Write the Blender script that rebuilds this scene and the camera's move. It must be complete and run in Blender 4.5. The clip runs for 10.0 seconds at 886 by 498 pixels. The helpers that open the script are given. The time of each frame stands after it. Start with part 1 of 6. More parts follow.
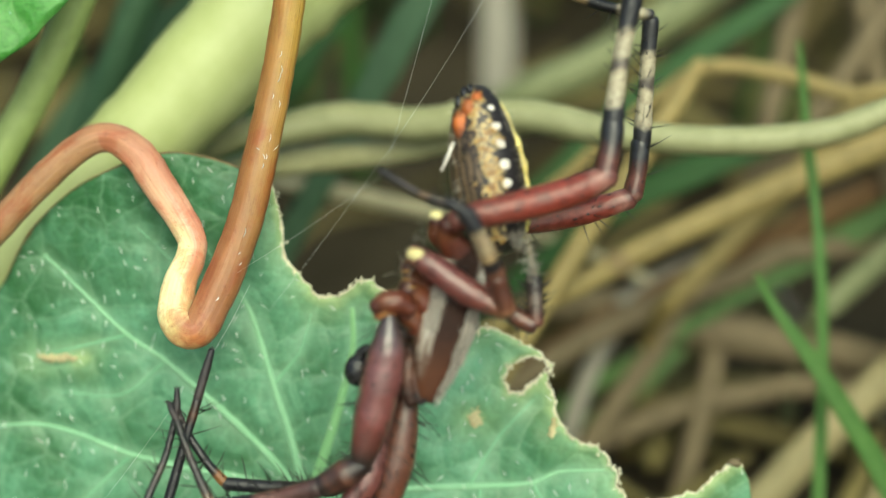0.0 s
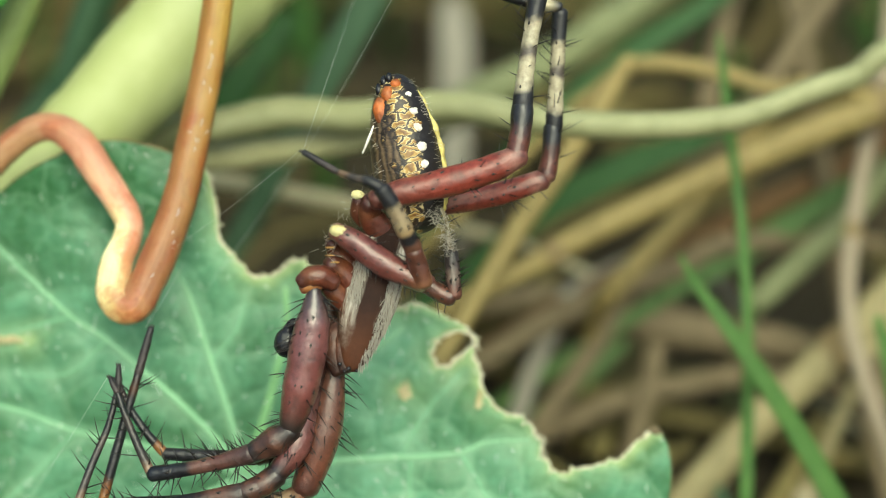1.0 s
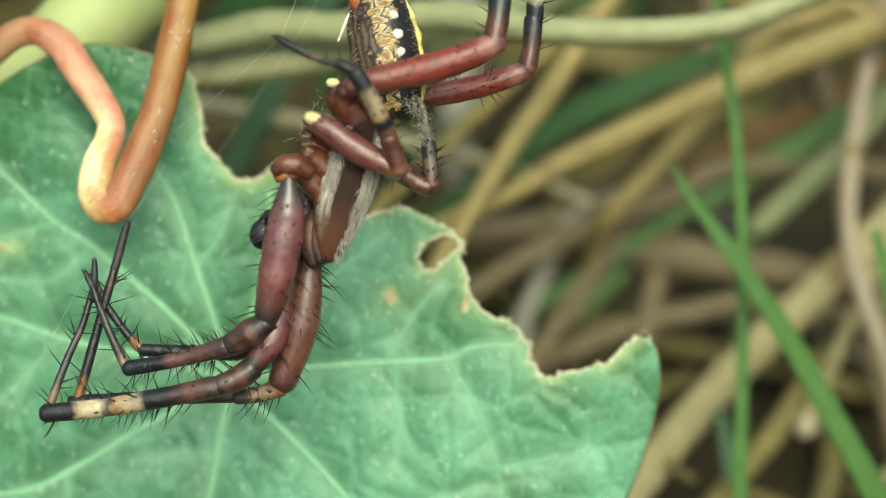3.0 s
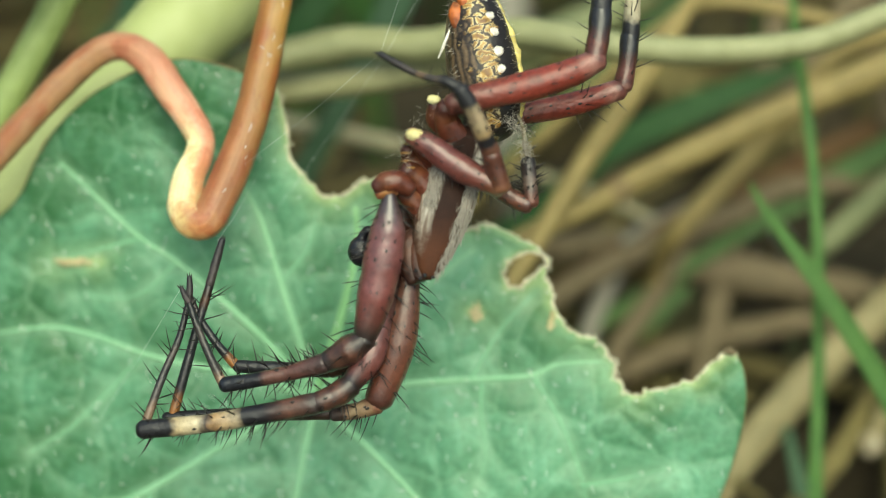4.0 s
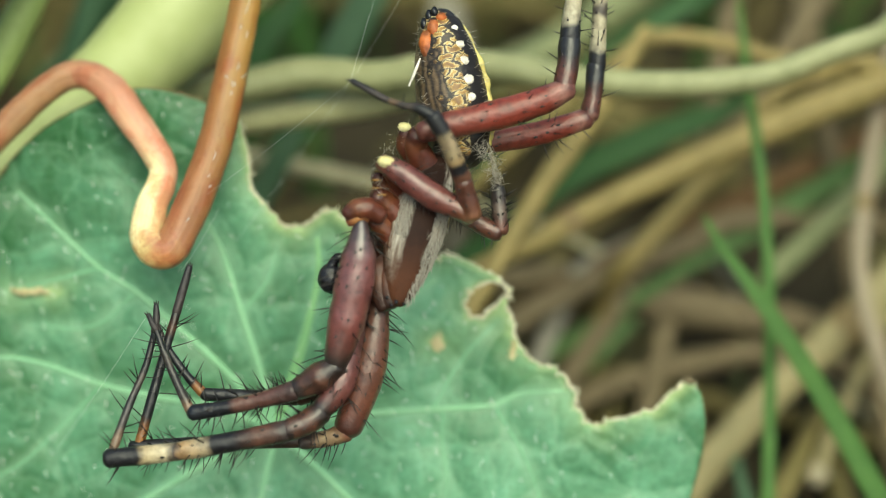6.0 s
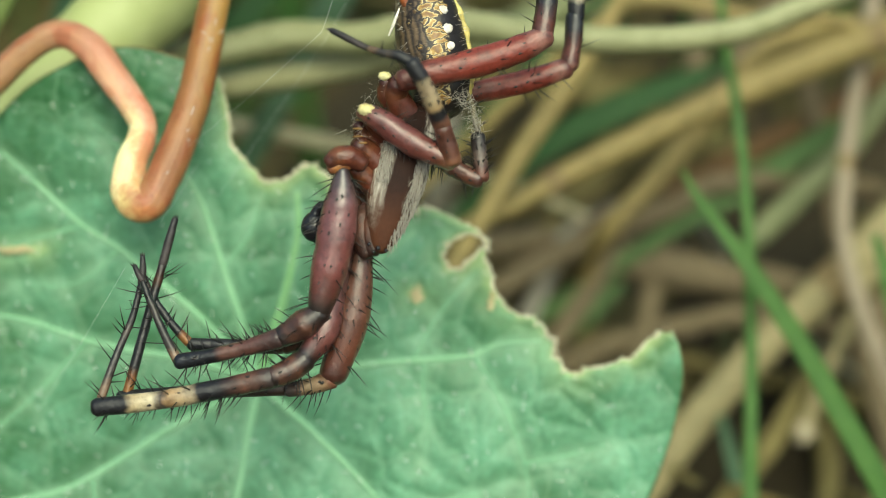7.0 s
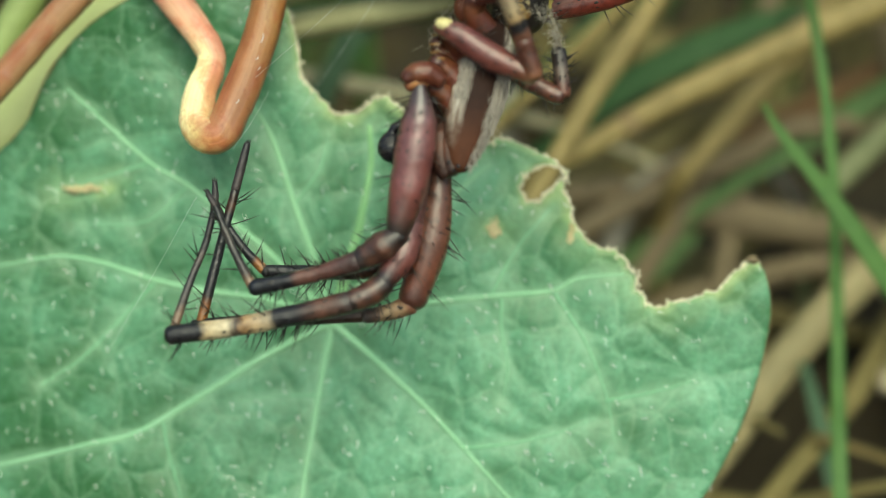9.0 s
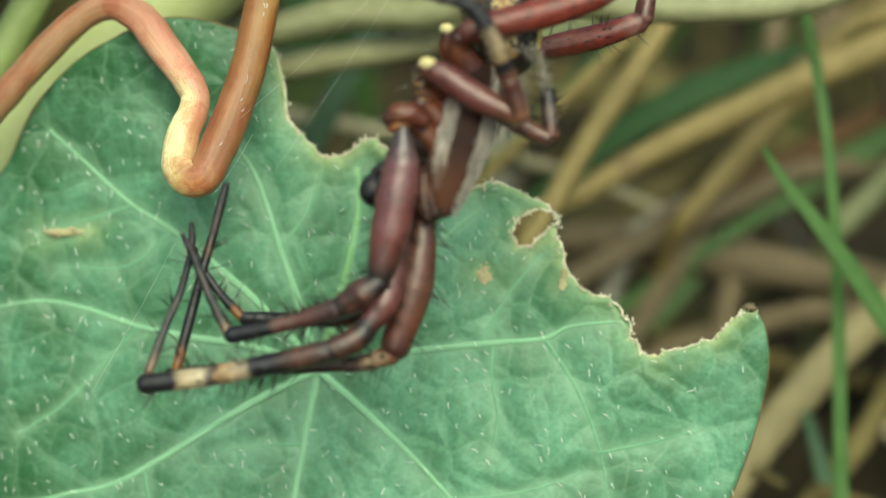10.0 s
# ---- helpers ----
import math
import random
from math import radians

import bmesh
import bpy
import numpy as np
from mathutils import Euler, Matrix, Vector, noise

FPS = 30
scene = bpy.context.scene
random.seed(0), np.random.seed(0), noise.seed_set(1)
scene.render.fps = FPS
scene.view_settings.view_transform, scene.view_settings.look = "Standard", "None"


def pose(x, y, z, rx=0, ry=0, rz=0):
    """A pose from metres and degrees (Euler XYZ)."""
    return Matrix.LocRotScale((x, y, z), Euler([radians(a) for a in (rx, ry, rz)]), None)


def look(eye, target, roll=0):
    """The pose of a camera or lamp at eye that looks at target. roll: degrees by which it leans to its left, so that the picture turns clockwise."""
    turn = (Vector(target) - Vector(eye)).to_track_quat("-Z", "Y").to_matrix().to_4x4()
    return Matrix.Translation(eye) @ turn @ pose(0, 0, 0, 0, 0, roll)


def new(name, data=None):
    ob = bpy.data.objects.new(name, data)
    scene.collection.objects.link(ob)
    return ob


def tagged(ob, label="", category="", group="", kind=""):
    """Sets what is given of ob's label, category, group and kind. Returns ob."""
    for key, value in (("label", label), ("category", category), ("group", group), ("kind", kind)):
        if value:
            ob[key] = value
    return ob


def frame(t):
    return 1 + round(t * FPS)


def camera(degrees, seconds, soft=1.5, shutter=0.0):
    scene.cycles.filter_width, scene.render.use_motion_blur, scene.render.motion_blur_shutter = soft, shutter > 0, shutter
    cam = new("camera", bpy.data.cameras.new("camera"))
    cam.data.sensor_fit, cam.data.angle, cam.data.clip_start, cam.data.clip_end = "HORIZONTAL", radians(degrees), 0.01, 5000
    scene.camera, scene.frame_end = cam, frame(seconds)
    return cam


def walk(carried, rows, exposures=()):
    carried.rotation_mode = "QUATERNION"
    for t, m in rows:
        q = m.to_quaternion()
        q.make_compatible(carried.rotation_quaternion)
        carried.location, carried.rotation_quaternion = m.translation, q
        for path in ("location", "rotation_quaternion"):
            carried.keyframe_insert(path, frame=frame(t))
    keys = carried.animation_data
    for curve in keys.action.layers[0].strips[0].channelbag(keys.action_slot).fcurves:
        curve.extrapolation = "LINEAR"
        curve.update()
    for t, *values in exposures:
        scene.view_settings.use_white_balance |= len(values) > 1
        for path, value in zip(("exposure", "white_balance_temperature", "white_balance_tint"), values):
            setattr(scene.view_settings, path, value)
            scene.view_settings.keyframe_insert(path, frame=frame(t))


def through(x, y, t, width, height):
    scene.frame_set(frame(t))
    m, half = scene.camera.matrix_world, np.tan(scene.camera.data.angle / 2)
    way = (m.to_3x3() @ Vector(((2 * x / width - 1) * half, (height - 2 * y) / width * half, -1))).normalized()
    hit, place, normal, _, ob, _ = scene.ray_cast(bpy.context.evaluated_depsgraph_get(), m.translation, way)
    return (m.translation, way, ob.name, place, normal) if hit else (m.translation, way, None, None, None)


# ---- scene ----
# A close-up: the scene is about five centimetres wide. Plants and spider are laid out in millimetres in a
# working frame (x across, y away from the first camera position, z up), which leans forward by TILT degrees.
TILT = 30.0
FRAME = pose(0, -0.085, 0.078, -TILT, 0, 0)

# ---- camera ----
LENS = 30.0
cam = camera(LENS, 10.0, soft=1.0)
cam.data.dof.use_dof = True
cam.data.dof.focus_distance = 0.0892
cam.data.dof.aperture_fstop = 18.0
PATH = [
    (0.0, -1.045, 3.629, 10.979, -0.734, -2.988, 0.694),
    (0.2, 0.319, 2.012, 10.864, -0.927, -1.984, 0.293),
    (0.5, 0.562, 0.492, 9.284, -0.839, -0.557, 0.112),
    (0.7, 1.876, -0.404, 9.409, -0.480, -0.794, 0.238),
    (1.0, 3.607, -0.746, 6.697, -0.475, -1.063, -0.131),
    (1.2, 5.785, -0.708, 4.715, 0.128, -1.036, -0.212),
    (1.5, 7.842, -0.367, 2.275, 0.540, -1.411, -0.240),
    (1.7, 8.017, 0.170, 0.668, 0.418, -1.302, -0.259),
    (2.0, 7.117, 0.112, 0.941, 0.611, -1.271, -0.493),
    (2.2, 6.761, -0.033, 0.948, 1.068, -1.041, -0.407),
    (3.3, 6.543, 0.171, 0.374, 0.417, -0.831, -0.311),
    (3.5, 5.068, -0.062, -0.355, -0.008, -0.442, -0.327),
    (3.7, 3.557, -0.283, -1.178, 0.215, -0.357, -0.339),
    (4.0, 1.101, -0.035, 0.740, 0.542, -0.342, -0.120),
    (4.2, 0.492, -0.212, 0.605, 0.458, -0.125, -0.092),
    (4.5, 0.001, 0.000, 0.001, 0.003, 0.002, 0.004),
    (4.7, -0.732, 0.011, -0.116, -0.635, -0.112, 0.042),
    (5.0, 0.712, -0.057, -1.165, -1.022, 0.277, 0.014),
    (5.2, 0.572, 0.114, -1.128, -1.568, 0.289, 0.073),
    (5.5, -0.803, 0.227, 0.029, -2.306, 0.288, 0.078),
    (5.7, -2.291, 0.028, 0.326, -2.774, 0.569, 0.083),
    (6.8, -0.119, -1.620, -2.013, -1.749, 1.499, -0.592),
    (7.0, 0.167, -1.496, -3.299, -2.055, 1.379, -0.806),
    (7.2, 0.425, -1.289, -4.104, -2.051, 1.544, -0.859),
    (7.5, 0.376, -1.127, -4.803, -2.141, 1.597, -1.161),
    (7.7, 1.091, -0.796, -6.580, -1.521, 2.139, -1.272),
    (8.0, -0.439, -0.181, -5.364, -1.925, 1.897, -1.360),
    (8.2, -0.952, 0.135, -5.694, -1.596, 2.031, -1.419),
    (8.5, -2.069, 0.456, -6.504, -1.266, 2.030, -1.383),
    (8.7, -2.538, 1.071, -7.054, -1.018, 2.031, -1.438),
    (9.0, -1.673, 1.605, -7.748, -0.477, 1.788, -1.522),
    (9.2, -2.035, 1.529, -7.470, -0.687, 1.627, -1.529),
    (9.5, 0.435, 2.276, -7.270, 0.157, 2.405, -1.403),
    (9.7, 1.505, 3.662, -7.723, 0.132, 3.387, -1.535),
    (10.0, -0.054, 3.984, -7.194, 0.083, 3.086, -1.274),
]
walk(cam, [(t, FRAME @ pose(x / 1000, y / 1000, z / 1000, 90 + pitch, 0, yaw) @ pose(0, 0, 0, 0, 0, roll))
           for t, x, y, z, yaw, pitch, roll in PATH],
     exposures=[(0.0, 0.46, 6500, -10), (2.0, 0.60, 6500, -10), (3.5, 0.48, 6500, -10), (5.5, 0.39, 6500, -10), (8.0, 0.40, 6500, -10), (10.0, 0.24, 6500, -10)])

# ---- world, sun, exposure ----
world = bpy.data.worlds.new("sky")
scene.world = world
world.use_nodes = True
wn = world.node_tree.nodes
sky = wn.new("ShaderNodeTexSky")
sky.sky_type, sky.sun_disc = "NISHITA", False
sky.sun_elevation, sky.sun_rotation = radians(56), radians(168)
sky.air_density, sky.dust_density = 1.0, 7.0
wn["Background"].inputs["Strength"].default_value = 0.14
world.node_tree.links.new(sky.outputs[0], wn["Background"].inputs[0])
sun = new("sun", bpy.data.lights.new("sun", "SUN"))
sun.data.energy, sun.data.angle, sun.data.color = 1.3, radians(55), (0.97, 0.97, 0.78)
sun.matrix_world = look((0.13, -0.62, 1.05), (0, 0, 0))


# ---- materials ----
def ramp_node(nt, stops):
    node = nt.nodes.new("ShaderNodeValToRGB")
    els = node.color_ramp.elements
    while len(els) < len(stops):
        els.new(0.5)
    for el, (p, c) in zip(els, stops):
        el.position, el.color = p, (*c, 1)
    return node


def noise_node(nt, vec, scale, detail=4.0, rough=0.55, distortion=0.0):
    node = nt.nodes.new("ShaderNodeTexNoise")
    node.inputs["Scale"].default_value = scale
    node.inputs["Detail"].default_value = detail
    node.inputs["Roughness"].default_value = rough
    node.inputs["Distortion"].default_value = distortion
    nt.links.new(vec, node.inputs["Vector"])
    return node.outputs["Fac"]


def mixed(nt, fac, a, b, blend="MIX"):
    node = nt.nodes.new("ShaderNodeMix")
    node.data_type, node.blend_type = "RGBA", blend
    for key, v in ((0, fac), (6, a), (7, b)):
        if isinstance(v, bpy.types.NodeSocket):
            nt.links.new(v, node.inputs[key])
        else:
            node.inputs[key].default_value = v if key == 0 else (*v, 1)
    return node.outputs[2]


def math_node(nt, op, a, b=0.0, clamp=False):
    node = nt.nodes.new("ShaderNodeMath")
    node.operation, node.use_clamp = op, clamp
    for k, v in enumerate((a, b)):
        if isinstance(v, bpy.types.NodeSocket):
            nt.links.new(v, node.inputs[k])
        else:
            node.inputs[k].default_value = v
    return node.outputs[0]


def start_mat(name, rough=0.6, spec=0.5):
    m = bpy.data.materials.new(name)
    m.use_nodes = True
    nt = m.node_tree
    bsdf = nt.nodes["Principled BSDF"]
    bsdf.inputs["Roughness"].default_value = rough
    bsdf.inputs["Specular IOR Level"].default_value = spec
    co = nt.nodes.new("ShaderNodeTexCoord")
    return m, nt, bsdf, co


def add_bump(nt, bsdf, height, dist, strength=0.6):
    node = nt.nodes.new("ShaderNodeBump")
    node.inputs["Strength"].default_value, node.inputs["Distance"].default_value = strength, dist
    nt.links.new(height, node.inputs["Height"])
    nt.links.new(node.outputs[0], bsdf.inputs["Normal"])


def stretched(nt, vec, sx, sy, sz):
    node = nt.nodes.new("ShaderNodeMapping")
    node.inputs["Scale"].default_value = (sx, sy, sz)
    nt.links.new(vec, node.inputs["Vector"])
    return node.outputs[0]


def fibre_mat(name, dark, light, rough=0.65, spec=0.35, grain=(40, 3), spots=None, fine=0.4, stops=None, through=0.0, vary=0.0, soft=0.0, flush=None, inner=None):
    """Plant skin: streaks run along the length (v of the UV map), blotches over it. stops: colours along the length."""
    m, nt, bsdf, co = start_mat(name, rough, spec)
    uv = co.outputs["UV"]
    streak = noise_node(nt, stretched(nt, uv, grain[0], grain[1], 1), 1.0, 3.0)
    blotch = noise_node(nt, co.outputs["Object"], 650, 5.0, 0.62)
    fac = math_node(nt, "ADD", math_node(nt, "MULTIPLY", streak, fine * 1.6), math_node(nt, "MULTIPLY", blotch, 1.9 - fine * 1.6))
    fac = math_node(nt, "SUBTRACT", fac, 0.45, True)
    if stops:
        sep = nt.nodes.new("ShaderNodeSeparateXYZ")
        nt.links.new(uv, sep.inputs[0])
        wob = math_node(nt, "MULTIPLY", math_node(nt, "SUBTRACT", blotch, 0.5), 0.10)
        r = ramp_node(nt, stops)
        along = math_node(nt, "ADD", sep.outputs["Y"], wob)
        nt.links.new(along, r.inputs[0])
        hue = r.outputs[0]
        if inner:
            r2 = ramp_node(nt, inner)
            nt.links.new(along, r2.inputs[0])
            turn = math_node(nt, "COSINE", math_node(nt, "MULTIPLY", math_node(nt, "ADD", sep.outputs["X"], math_node(nt, "MULTIPLY", wob, 0.6)), 2 * math.pi))
            face = ramp_node(nt, [(0.42, (0, 0, 0)), (0.66, (1, 1, 1))])
            nt.links.new(math_node(nt, "ADD", math_node(nt, "MULTIPLY", turn, 0.5), 0.5), face.inputs[0])
            hue = mixed(nt, face.outputs[0], hue, r2.outputs[0])
        col = mixed(nt, fac, mixed(nt, 1.0, hue, dark, "MULTIPLY"), mixed(nt, 1.0, hue, light, "MULTIPLY"))
    else:
        col = mixed(nt, fac, dark, light)
    if flush:
        band = noise_node(nt, stretched(nt, uv, 2.6, 16.0, 1), 1.0, 5.0, 0.65, 0.6)
        bfac = ramp_node(nt, [(0.47, (0, 0, 0)), (0.60, (0.9, 0.9, 0.9))])
        nt.links.new(band, bfac.inputs[0])
        col = mixed(nt, bfac.outputs[0], col, mixed(nt, 1.0, col, flush, "MULTIPLY"))
        dirt = noise_node(nt, stretched(nt, uv, 12, 60, 1), 1.0, 4.0, 0.65)
        dfac = ramp_node(nt, [(0.58, (0, 0, 0)), (0.70, (0.8, 0.8, 0.8))])
        nt.links.new(dirt, dfac.inputs[0])
        col = mixed(nt, dfac.outputs[0], col, mixed(nt, 1.0, col, (0.62, 0.5, 0.45), "MULTIPLY"))
    if spots:
        sp = noise_node(nt, co.outputs["Object"], 1500, 2.0)
        sfac = ramp_node(nt, [(0.62, (0, 0, 0)), (0.70, (1, 1, 1))])
        nt.links.new(sp, sfac.inputs[0])
        col = mixed(nt, sfac.outputs[0], col, spots)
    if vary:
        geo = nt.nodes.new("ShaderNodeNewGeometry")
        r = ramp_node(nt, [(0.0, (0.32, 0.28, 0.2)), (0.35, (0.72, 0.70, 0.55)), (0.7, (1.1, 1.05, 0.85)), (1.0, (0.5, 0.38, 0.26))])
        nt.links.new(geo.outputs["Random Per Island"], r.inputs[0])
        col = mixed(nt, vary, col, mixed(nt, 1.0, col, r.outputs[0], "MULTIPLY"))
    nt.links.new(col, bsdf.inputs["Base Color"])
    add_bump(nt, bsdf, math_node(nt, "ADD", streak, blotch), 0.00008, 0.6)
    if soft:
        bsdf.inputs["Subsurface Weight"].default_value = soft
        bsdf.inputs["Subsurface Radius"].default_value = (1.0, 0.6, 0.3)
        bsdf.inputs["Subsurface Scale"].default_value = 0.0006
    if through:
        tr = nt.nodes.new("ShaderNodeBsdfTranslucent")
        nt.links.new(col, tr.inputs["Color"])
        mix = nt.nodes.new("ShaderNodeMixShader")
        mix.inputs[0].default_value = through
        nt.links.new(bsdf.outputs[0], mix.inputs[1])
        nt.links.new(tr.outputs[0], mix.inputs[2])
        nt.links.new(mix.outputs[0], nt.nodes["Material Output"].inputs["Surface"])
    return m


def leaf_mat(name, dark, light, vein, cell=350.0, edge=None, middle=None):
    """Leaf skin: a net of fine pale veins over blotched green, and some light that shines through."""
    m, nt, bsdf, co = start_mat(name, 0.45, 0.5)
    ob = co.outputs["Object"]
    warp = nt.nodes.new("ShaderNodeTexNoise")
    warp.inputs["Scale"].default_value = 500
    nt.links.new(ob, warp.inputs["Vector"])
    off = nt.nodes.new("ShaderNodeVectorMath")
    off.operation = "SCALE"
    off.inputs["Scale"].default_value = 0.0009
    nt.links.new(warp.outputs["Color"], off.inputs[0])
    add = nt.nodes.new("ShaderNodeVectorMath")
    nt.links.new(ob, add.inputs[0])
    nt.links.new(off.outputs[0], add.inputs[1])
    split = nt.nodes.new("ShaderNodeSeparateXYZ")
    nt.links.new(add.outputs[0], split.inputs[0])
    face = nt.nodes.new("ShaderNodeCombineXYZ")
    nt.links.new(split.outputs["X"], face.inputs["X"])
    nt.links.new(split.outputs["Z"], face.inputs["Y"])
    nets, puffs = [], []
    for scale, width in ((cell, 0.028), (cell * 2.4, 0.06)):
        v = nt.nodes.new("ShaderNodeTexVoronoi")
        v.voronoi_dimensions, v.feature = "2D", "DISTANCE_TO_EDGE"
        v.inputs["Scale"].default_value = scale
        nt.links.new(face.outputs[0], v.inputs["Vector"])
        r = ramp_node(nt, [(0.0, (1, 1, 1)), (width, (0.25, 0.25, 0.25)), (width * 2.6, (0, 0, 0))])
        nt.links.new(v.outputs["Distance"], r.inputs[0])
        nets.append(r.outputs[0])
        puff = ramp_node(nt, [(0.0, (0, 0, 0)), (0.22, (0.7, 0.7, 0.7)), (0.5, (1, 1, 1))])
        puff.color_ramp.interpolation = "EASE"
        nt.links.new(v.outputs["Distance"], puff.inputs[0])
        puffs.append(puff.outputs[0])
    big = noise_node(nt, ob, 260, 4.0)
    small = noise_node(nt, ob, 1500, 4.0)
    fac = math_node(nt, "ADD", math_node(nt, "MULTIPLY", big, 1.5), math_node(nt, "ADD", math_node(nt, "MULTIPLY", small, 0.6), math_node(nt, "MULTIPLY", noise_node(nt, ob, 75, 2.0), 1.5)))
    if middle:
        # shading put into the green: paler round the stalk, darker towards the outer lobes
        away = nt.nodes.new("ShaderNodeVectorMath")
        away.operation = "DISTANCE"
        nt.links.new(ob, away.inputs[0])
        away.inputs[1].default_value = middle
        outer_shade = nt.nodes.new("ShaderNodeMapRange")
        outer_shade.interpolation_type = "SMOOTHSTEP"
        for key, v in (("From Min", 0.013), ("From Max", 0.030), ("To Min", 0.02), ("To Max", 0.30)):
            outer_shade.inputs[key].default_value = v
        nt.links.new(away.outputs["Value"], outer_shade.inputs["Value"])
        fac = math_node(nt, "SUBTRACT", fac, outer_shade.outputs["Result"])
    col = mixed(nt, math_node(nt, "MULTIPLY", math_node(nt, "SUBTRACT", fac, 1.36), 1.25, True), dark, light)
    col = mixed(nt, math_node(nt, "MULTIPLY", nets[0], 0.19), col, vein)
    col = mixed(nt, math_node(nt, "MULTIPLY", nets[1], 0.09), col, vein)
    fine = noise_node(nt, ob, 4200, 3.0)
    speck = ramp_node(nt, [(0.3, (0.80, 0.82, 0.80)), (0.62, (1.08, 1.06, 1.06))])
    nt.links.new(fine, speck.inputs[0])
    col = mixed(nt, 1.0, col, speck.outputs[0], "MULTIPLY")
    if edge:
        sep = nt.nodes.new("ShaderNodeSeparateXYZ")
        nt.links.new(co.outputs["UV"], sep.inputs[0])
        near = math_node(nt, "MULTIPLY", math_node(nt, "ADD", sep.outputs["X"], math_node(nt, "MULTIPLY", math_node(nt, "SUBTRACT", big, 0.5), 1.8)), 0.5)
        er = ramp_node(nt, [(0.0, (0.85, 0.85, 0.85)), (0.07, (0.6, 0.6, 0.6)), (0.25, (0.2, 0.2, 0.2)), (0.9, (0, 0, 0))])
        nt.links.new(near, er.inputs[0])
        col = mixed(nt, er.outputs[0], col, edge)
        # sheen beside the veins, painted as a fading tint of the vein colour
        vein_sheen = ramp_node(nt, [(0.0, (0.45, 0.45, 0.45)), (0.06, (0.28, 0.28, 0.28)), (0.2, (0.08, 0.08, 0.08)), (0.6, (0, 0, 0))])
        nt.links.new(math_node(nt, "MULTIPLY", sep.outputs["Y"], math_node(nt, "ADD", small, 0.3)), vein_sheen.inputs[0])
        col = mixed(nt, vein_sheen.outputs[0], col, vein)
    nt.links.new(col, bsdf.inputs["Base Color"])
    h = math_node(nt, "ADD", math_node(nt, "MULTIPLY", big, 0.25), math_node(nt, "ADD", math_node(nt, "MULTIPLY", small, 0.14), math_node(nt, "ADD", math_node(nt, "MULTIPLY", puffs[0], 0.34), math_node(nt, "MULTIPLY", puffs[1], 0.06))))
    add_bump(nt, bsdf, h, 0.0006, 0.6)
    tr = nt.nodes.new("ShaderNodeBsdfTranslucent")
    nt.links.new(col, tr.inputs["Color"])
    mix = nt.nodes.new("ShaderNodeMixShader")
    mix.inputs[0].default_value = 0.22
    nt.links.new(bsdf.outputs[0], mix.inputs[1])
    nt.links.new(tr.outputs[0], mix.inputs[2])
    nt.links.new(mix.outputs[0], nt.nodes["Material Output"].inputs["Surface"])
    return m


def shell_mat(name, stops, rough=0.35, spec=0.5, spots=0.0, wobble=0.12, grain=2600, coat=0.0):
    """Spider skin: colours along the segment (v of the UV map), dark dots, fine grain."""
    m, nt, bsdf, co = start_mat(name, rough, spec)
    ob = co.outputs["Object"]
    sep = nt.nodes.new("ShaderNodeSeparateXYZ")
    nt.links.new(co.outputs["UV"], sep.inputs[0])
    n = noise_node(nt, ob, grain, 4.0)
    n2 = noise_node(nt, ob, grain * 0.35, 2.0)
    v = math_node(nt, "ADD", sep.outputs["Y"], math_node(nt, "MULTIPLY", math_node(nt, "SUBTRACT", n2, 0.5), wobble))
    r = ramp_node(nt, stops)
    nt.links.new(v, r.inputs[0])
    shade = ramp_node(nt, [(0.28, (0.6, 0.57, 0.56)), (0.5, (1.0, 0.98, 0.96)), (0.75, (1.25, 1.22, 1.2))])
    nt.links.new(n, shade.inputs[0])
    col = mixed(nt, 1.0, r.outputs[0], shade.outputs[0], "MULTIPLY")
    mott = ramp_node(nt, [(0.3, (0.72, 0.68, 0.68)), (0.52, (1.0, 1.0, 1.0)), (0.72, (1.12, 1.13, 1.15))])
    nt.links.new(noise_node(nt, ob, 850, 4.0, 0.62), mott.inputs[0])
    col = mixed(nt, 1.0, col, mott.outputs[0], "MULTIPLY")
    if spots:
        vor = nt.nodes.new("ShaderNodeTexVoronoi")
        vor.inputs["Scale"].default_value = 1150
        nt.links.new(ob, vor.inputs["Vector"])
        dots = ramp_node(nt, [(0.0, (1, 1, 1)), (0.14, (1, 1, 1)), (0.2, (0, 0, 0))])
        nt.links.new(vor.outputs["Distance"], dots.inputs[0])
        col = mixed(nt, math_node(nt, "MULTIPLY", dots.outputs[0], spots), col, (0.012, 0.006, 0.006))
    nt.links.new(col, bsdf.inputs["Base Color"])
    add_bump(nt, bsdf, n, 0.0001, 0.75)
    bsdf.inputs["Coat Weight"].default_value = coat
    bsdf.inputs["Coat Roughness"].default_value = 0.27
    return m


BLACK, DUSK, PALE, TAN = (0.012, 0.012, 0.016), (0.04, 0.03, 0.03), (0.46, 0.41, 0.27), (0.34, 0.24, 0.12)
M = {}
M["femur"] = shell_mat("femur_skin", [(0.0, (0.13, 0.042, 0.032)), (0.5, (0.195, 0.033, 0.022)), (0.84, (0.175, 0.032, 0.022)), (0.94, (0.26, 0.12, 0.10)), (1.0, (0.12, 0.04, 0.035))], 0.42, 0.45, coat=0.22)
M["femur_front"] = shell_mat("front_femur_skin", [(0.0, (0.035, 0.026, 0.030)), (0.10, (0.06, 0.036, 0.040)), (0.3, (0.15, 0.054, 0.056)), (0.7, (0.155, 0.045, 0.042)), (0.88, (0.10, 0.028, 0.022)), (0.94, (0.05, 0.02, 0.016)), (1.0, (0.018, 0.012, 0.012))], 0.36, 0.7, coat=0.7)
